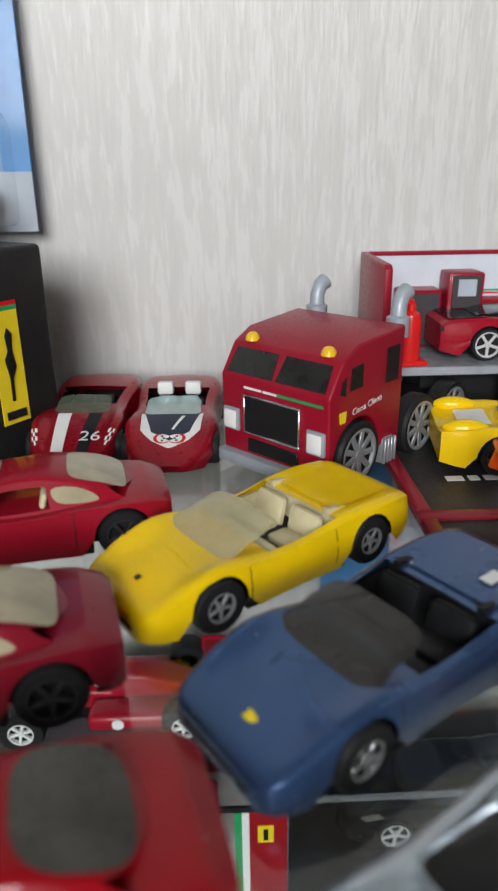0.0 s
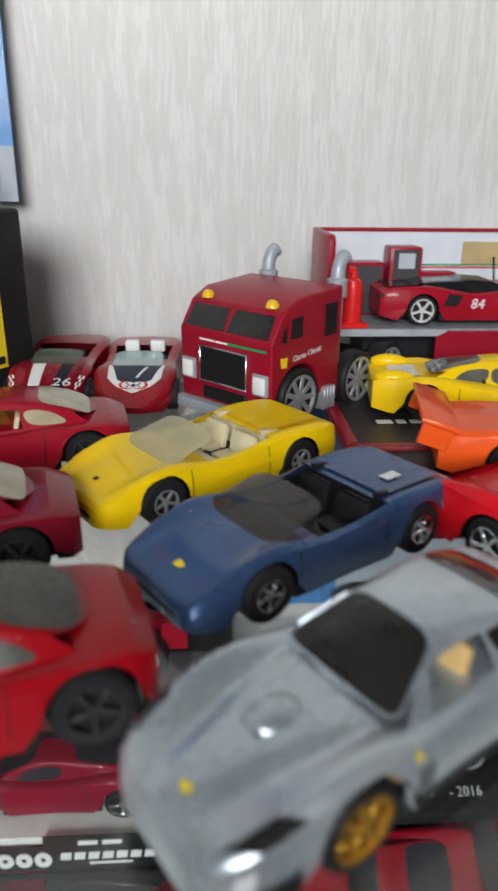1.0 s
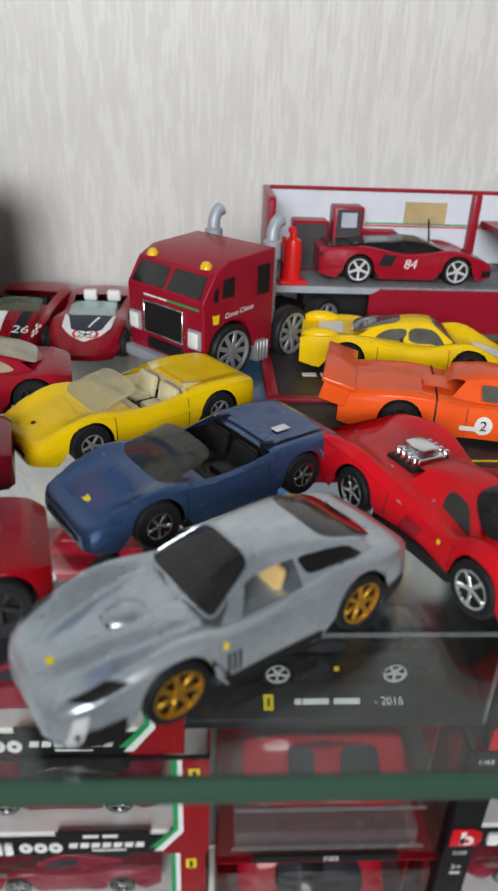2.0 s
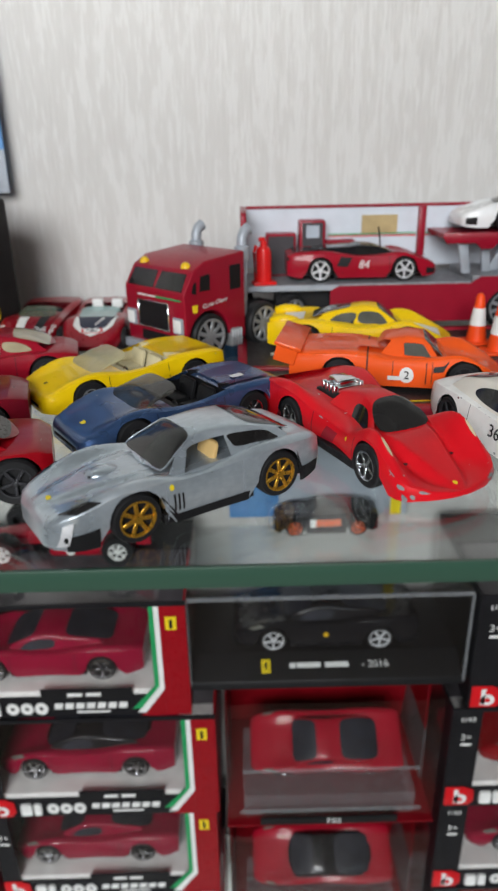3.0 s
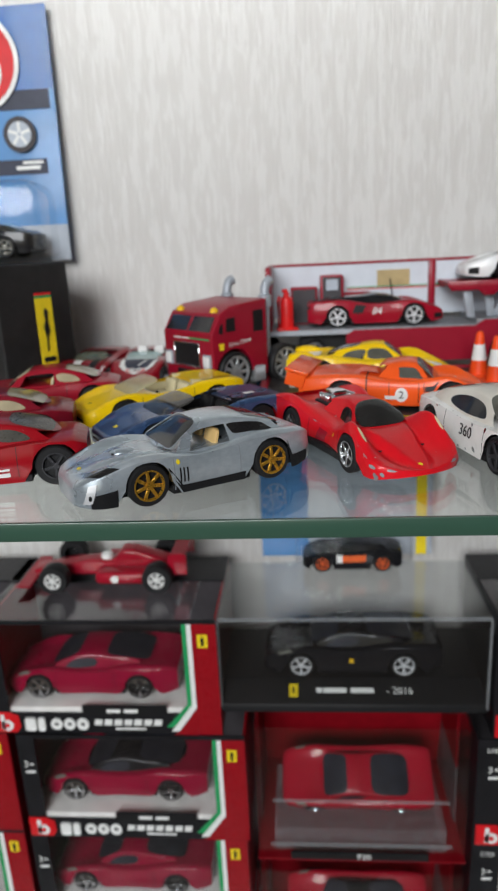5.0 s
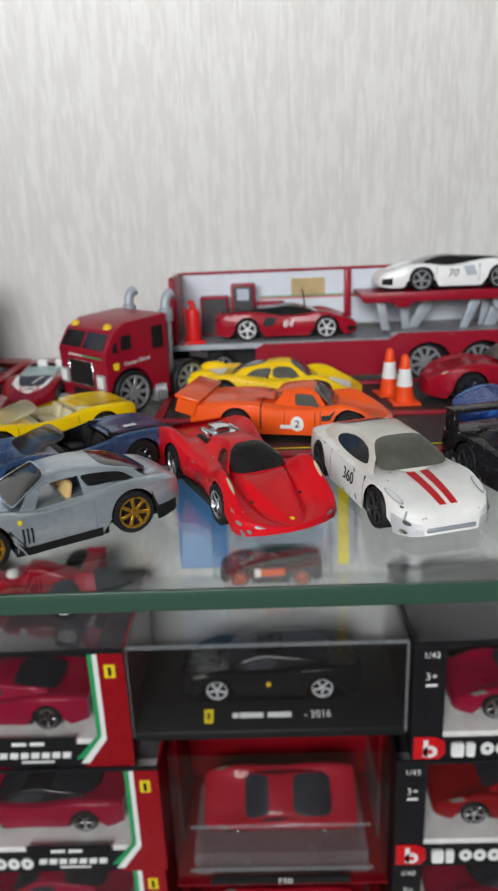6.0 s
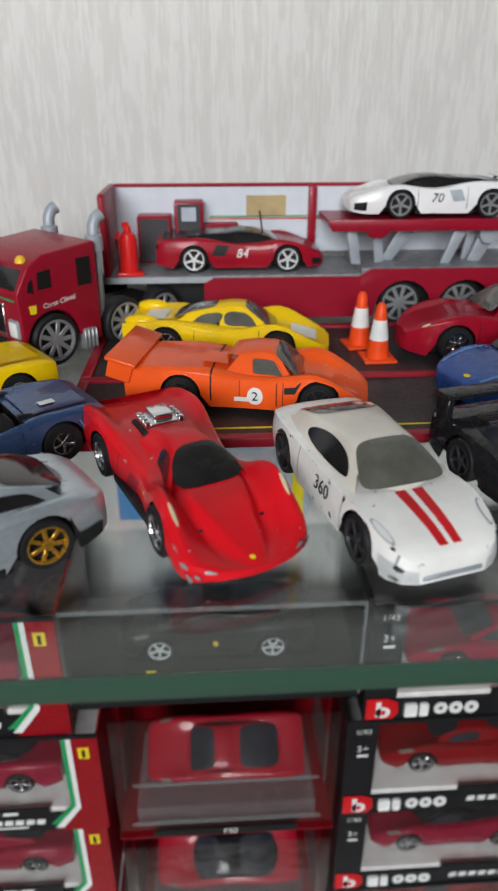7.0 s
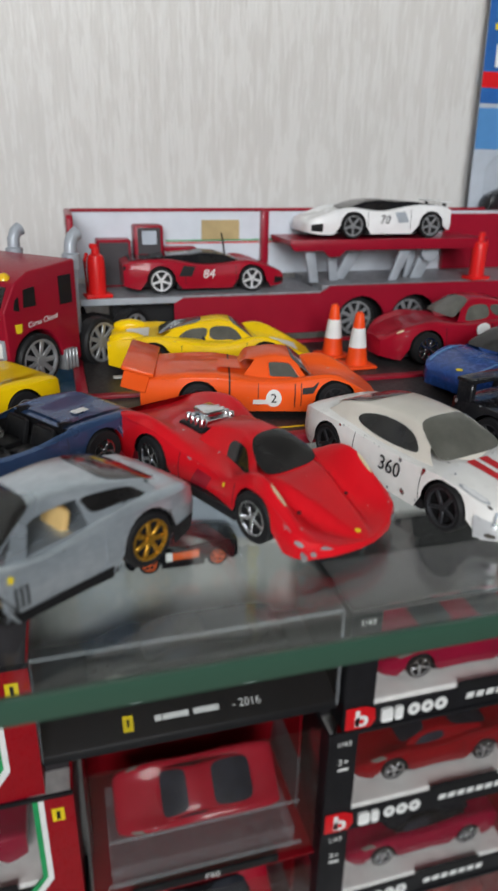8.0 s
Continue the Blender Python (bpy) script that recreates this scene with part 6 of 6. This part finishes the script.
part("badge_mark", box(0.0404, 0.0416, -0.0013, -0.0008, 0.0020, 0.0056), M_KPRINT, bdg)
tm = face_m((0.1010, 0.0080, 0.0086), (1, 0, 0), (0, 0.88, 0.5))
writing("- 2016", 0.0058, M_WPRINT, base, tm, "lettering")
for i, (a, w) in enumerate(((0.0540, 0.0034), (0.0580, 0.0130), (0.0735, 0.0130))):
    part("print_bar", box(a, a + w, -0.0002, 0.0002, -0.0014, 0.0014), M_WPRINT, base, "", Matrix.Translation((0, 0.0080, 0.0089)) @ Matrix.Rotation(radians(-60), 4, "X"))
for nm, q in (("front_pane", (0.0012, CW - 0.0012, 0.0, 0.0014, 0.0035, CH - 0.0014)), ("back_pane", (0.0012, CW - 0.0012, CD - 0.0014, CD, 0.0122, CH - 0.0014)),
              ("side_pane", (0, 0.0012, 0, CD, 0.0122, CH - 0.0014)), ("side_pane", (CW - 0.0012, CW, 0, CD, 0.0122, CH - 0.0014)), ("top_pane", (0, CW, 0, CD, CH - 0.0014, CH))):
    ob = part(nm, box(*q), M_ACRYL, case)
    ob.visible_shadow = False
for q in ((0, CW, -0.0006, 0.0008, CH - 0.0016, CH + 0.0002), (-0.0004, 0.0010, -0.0006, 0.0008, 0.0030, CH - 0.0016), (CW - 0.0010, CW + 0.0004, -0.0006, 0.0008, 0.0030, CH - 0.0016)):
    part("pane_edge", box(*q), M_ACRYLE, case)
c = model_car(pose(0.0810, 0.2580, -0.1744, 0, 0, 180), M_BLACK, "glossy black model roadster with silver wheels inside the case", s=1.40, rim=M_SILVRIM)
part("side_reflector", box(-0.0006, 0.0012, 0.0140, 0.0150, 0.0068, 0.0088, 0.0003, 1), M_AMBER, c)

# card with a black car that stands on the case, behind it
bc = hang_card(pose(0.0280, 0.3000, -0.1266, -3, 0, 0), W1, 0.120, "toy card with blue edge, yellow band and clear blister",
               ((0.0, 0.030, 0.0, 0.1199, M_SKYCARD2), (0.098, 0.1045, 0.0, 0.1199, M_YPRINT), (0.030, 0.098, 0.084, 0.098, M_YPRINT)), M_GREYCARD)
for r_ in range(4):
    for q in range(5):
        part("check", box(0.082 + q * 0.004, 0.086 + q * 0.004, -0.0010, -0.0006, 0.068 + r_ * 0.004, 0.072 + r_ * 0.004), M_KPRINT if (r_ + q) % 2 else M_WPRINT, bc)
blister(bc, 0.022, 0.092, 0.004, 0.044, 0.026)
k = stance(0.060, 0.0240, 0.036, 0.0, 0.0056, paint=M_BLACK, glass=M_DARKGL, rim=M_ORIM, cabin=dict(x=(0.0125, 0.0025, -0.009, -0.0225), roof=0.0175, base=0.82, tum=0.5, tail=0.60), split=-0.007, r_=0, **COUPE)
c, sf, b = car(pose(0.0840, 0.2850, -0.1255, 0, 0, 180), k, "black die-cast toy racer with orange wheels in a blister", "packed toy cars")
for s in (1, -1):
    part("side_flash", sf.patch(-0.008, 0.006, 0.24, 0.44, s, 0.0002, 4, 2), M_ORIM, c)
    part("number_panel", sf.patch(0.006, 0.0095, 0.22, 0.46, s, 0.0003, 3, 2), M_WPRINT, c)

# ---- single-seater on the left stack ----
def single_seater(m, label):
    t = thing("toy_racing_car", m, label, "toy car", "toy cars")
    tub = bevelled(prism([(-0.042, 0.0045), (0.044, 0.0045), (0.047, 0.0080), (0.020, 0.0130), (0.006, 0.0140), (-0.004, 0.0130), (-0.010, 0.0210), (-0.018, 0.0205), (-0.042, 0.0120)], 0.013, "xz", -0.0065), 0.0022, 3)
    part("tub", tub, M_RED2, t)
    for s in (1, -1):
        part("sidepod", box(-0.030, 0.004, s * 0.0125 - 0.0062, s * 0.0125 + 0.0062, 0.0040, 0.0115, 0.0026, 3), M_RED2, t)
        part("badge", lathe([(0.0024, 0), (0.0024, 0.0003)], 14, "y"), M_WPRINT, t, "", Matrix.Translation((-0.008, s * 0.0188 - 0.00015, 0.0078)))
        for xw in (0.028, -0.034):
            a_, b_ = wheel_meshes(0.0090, 0.0095, 6, M_WPRINT, 0.55)
            w = part("wheel", a_, None, t, "", Matrix.Translation((xw, s * 0.0185, 0.0090)) @ (Matrix.Identity(4) if s > 0 else Matrix.Rotation(math.pi, 4, "Z")))
            part("rim", b_, None, w)
            part("suspension_arm", tube([(xw, s * 0.006, 0.0085), (xw, s * 0.0140, 0.0090)], 0.0007, 6), M_CHASSIS, t)
    part("front_wing", box(0.043, 0.052, -0.0210, 0.0210, 0.0035, 0.0048, 0.0005, 1), M_RED2, t)
    part("rear_wing", box(-0.050, -0.041, -0.0150, 0.0150, 0.0190, 0.0205, 0.0005, 1), M_RED2, t)
    for s in (1, -1):
        part("wing_plate", box(-0.051, -0.040, s * 0.0152 - 0.0006, s * 0.0152 + 0.0006, 0.0090, 0.0222, 0.0003, 1), M_RED2, t)
    part("helmet", lathe([(0.0034, 0), (0.0040, 0.0018), (0.0034, 0.0042), (0.0012, 0.0054)], 14), M_WPRINT, t, "", Matrix.Translation((0.0005, 0, 0.0120)))
    return t


single_seater(pose(-0.0650, 0.2700, -0.1252, 0, 0, 180), "red toy single-seater racing car with white wheel hubs on a box")
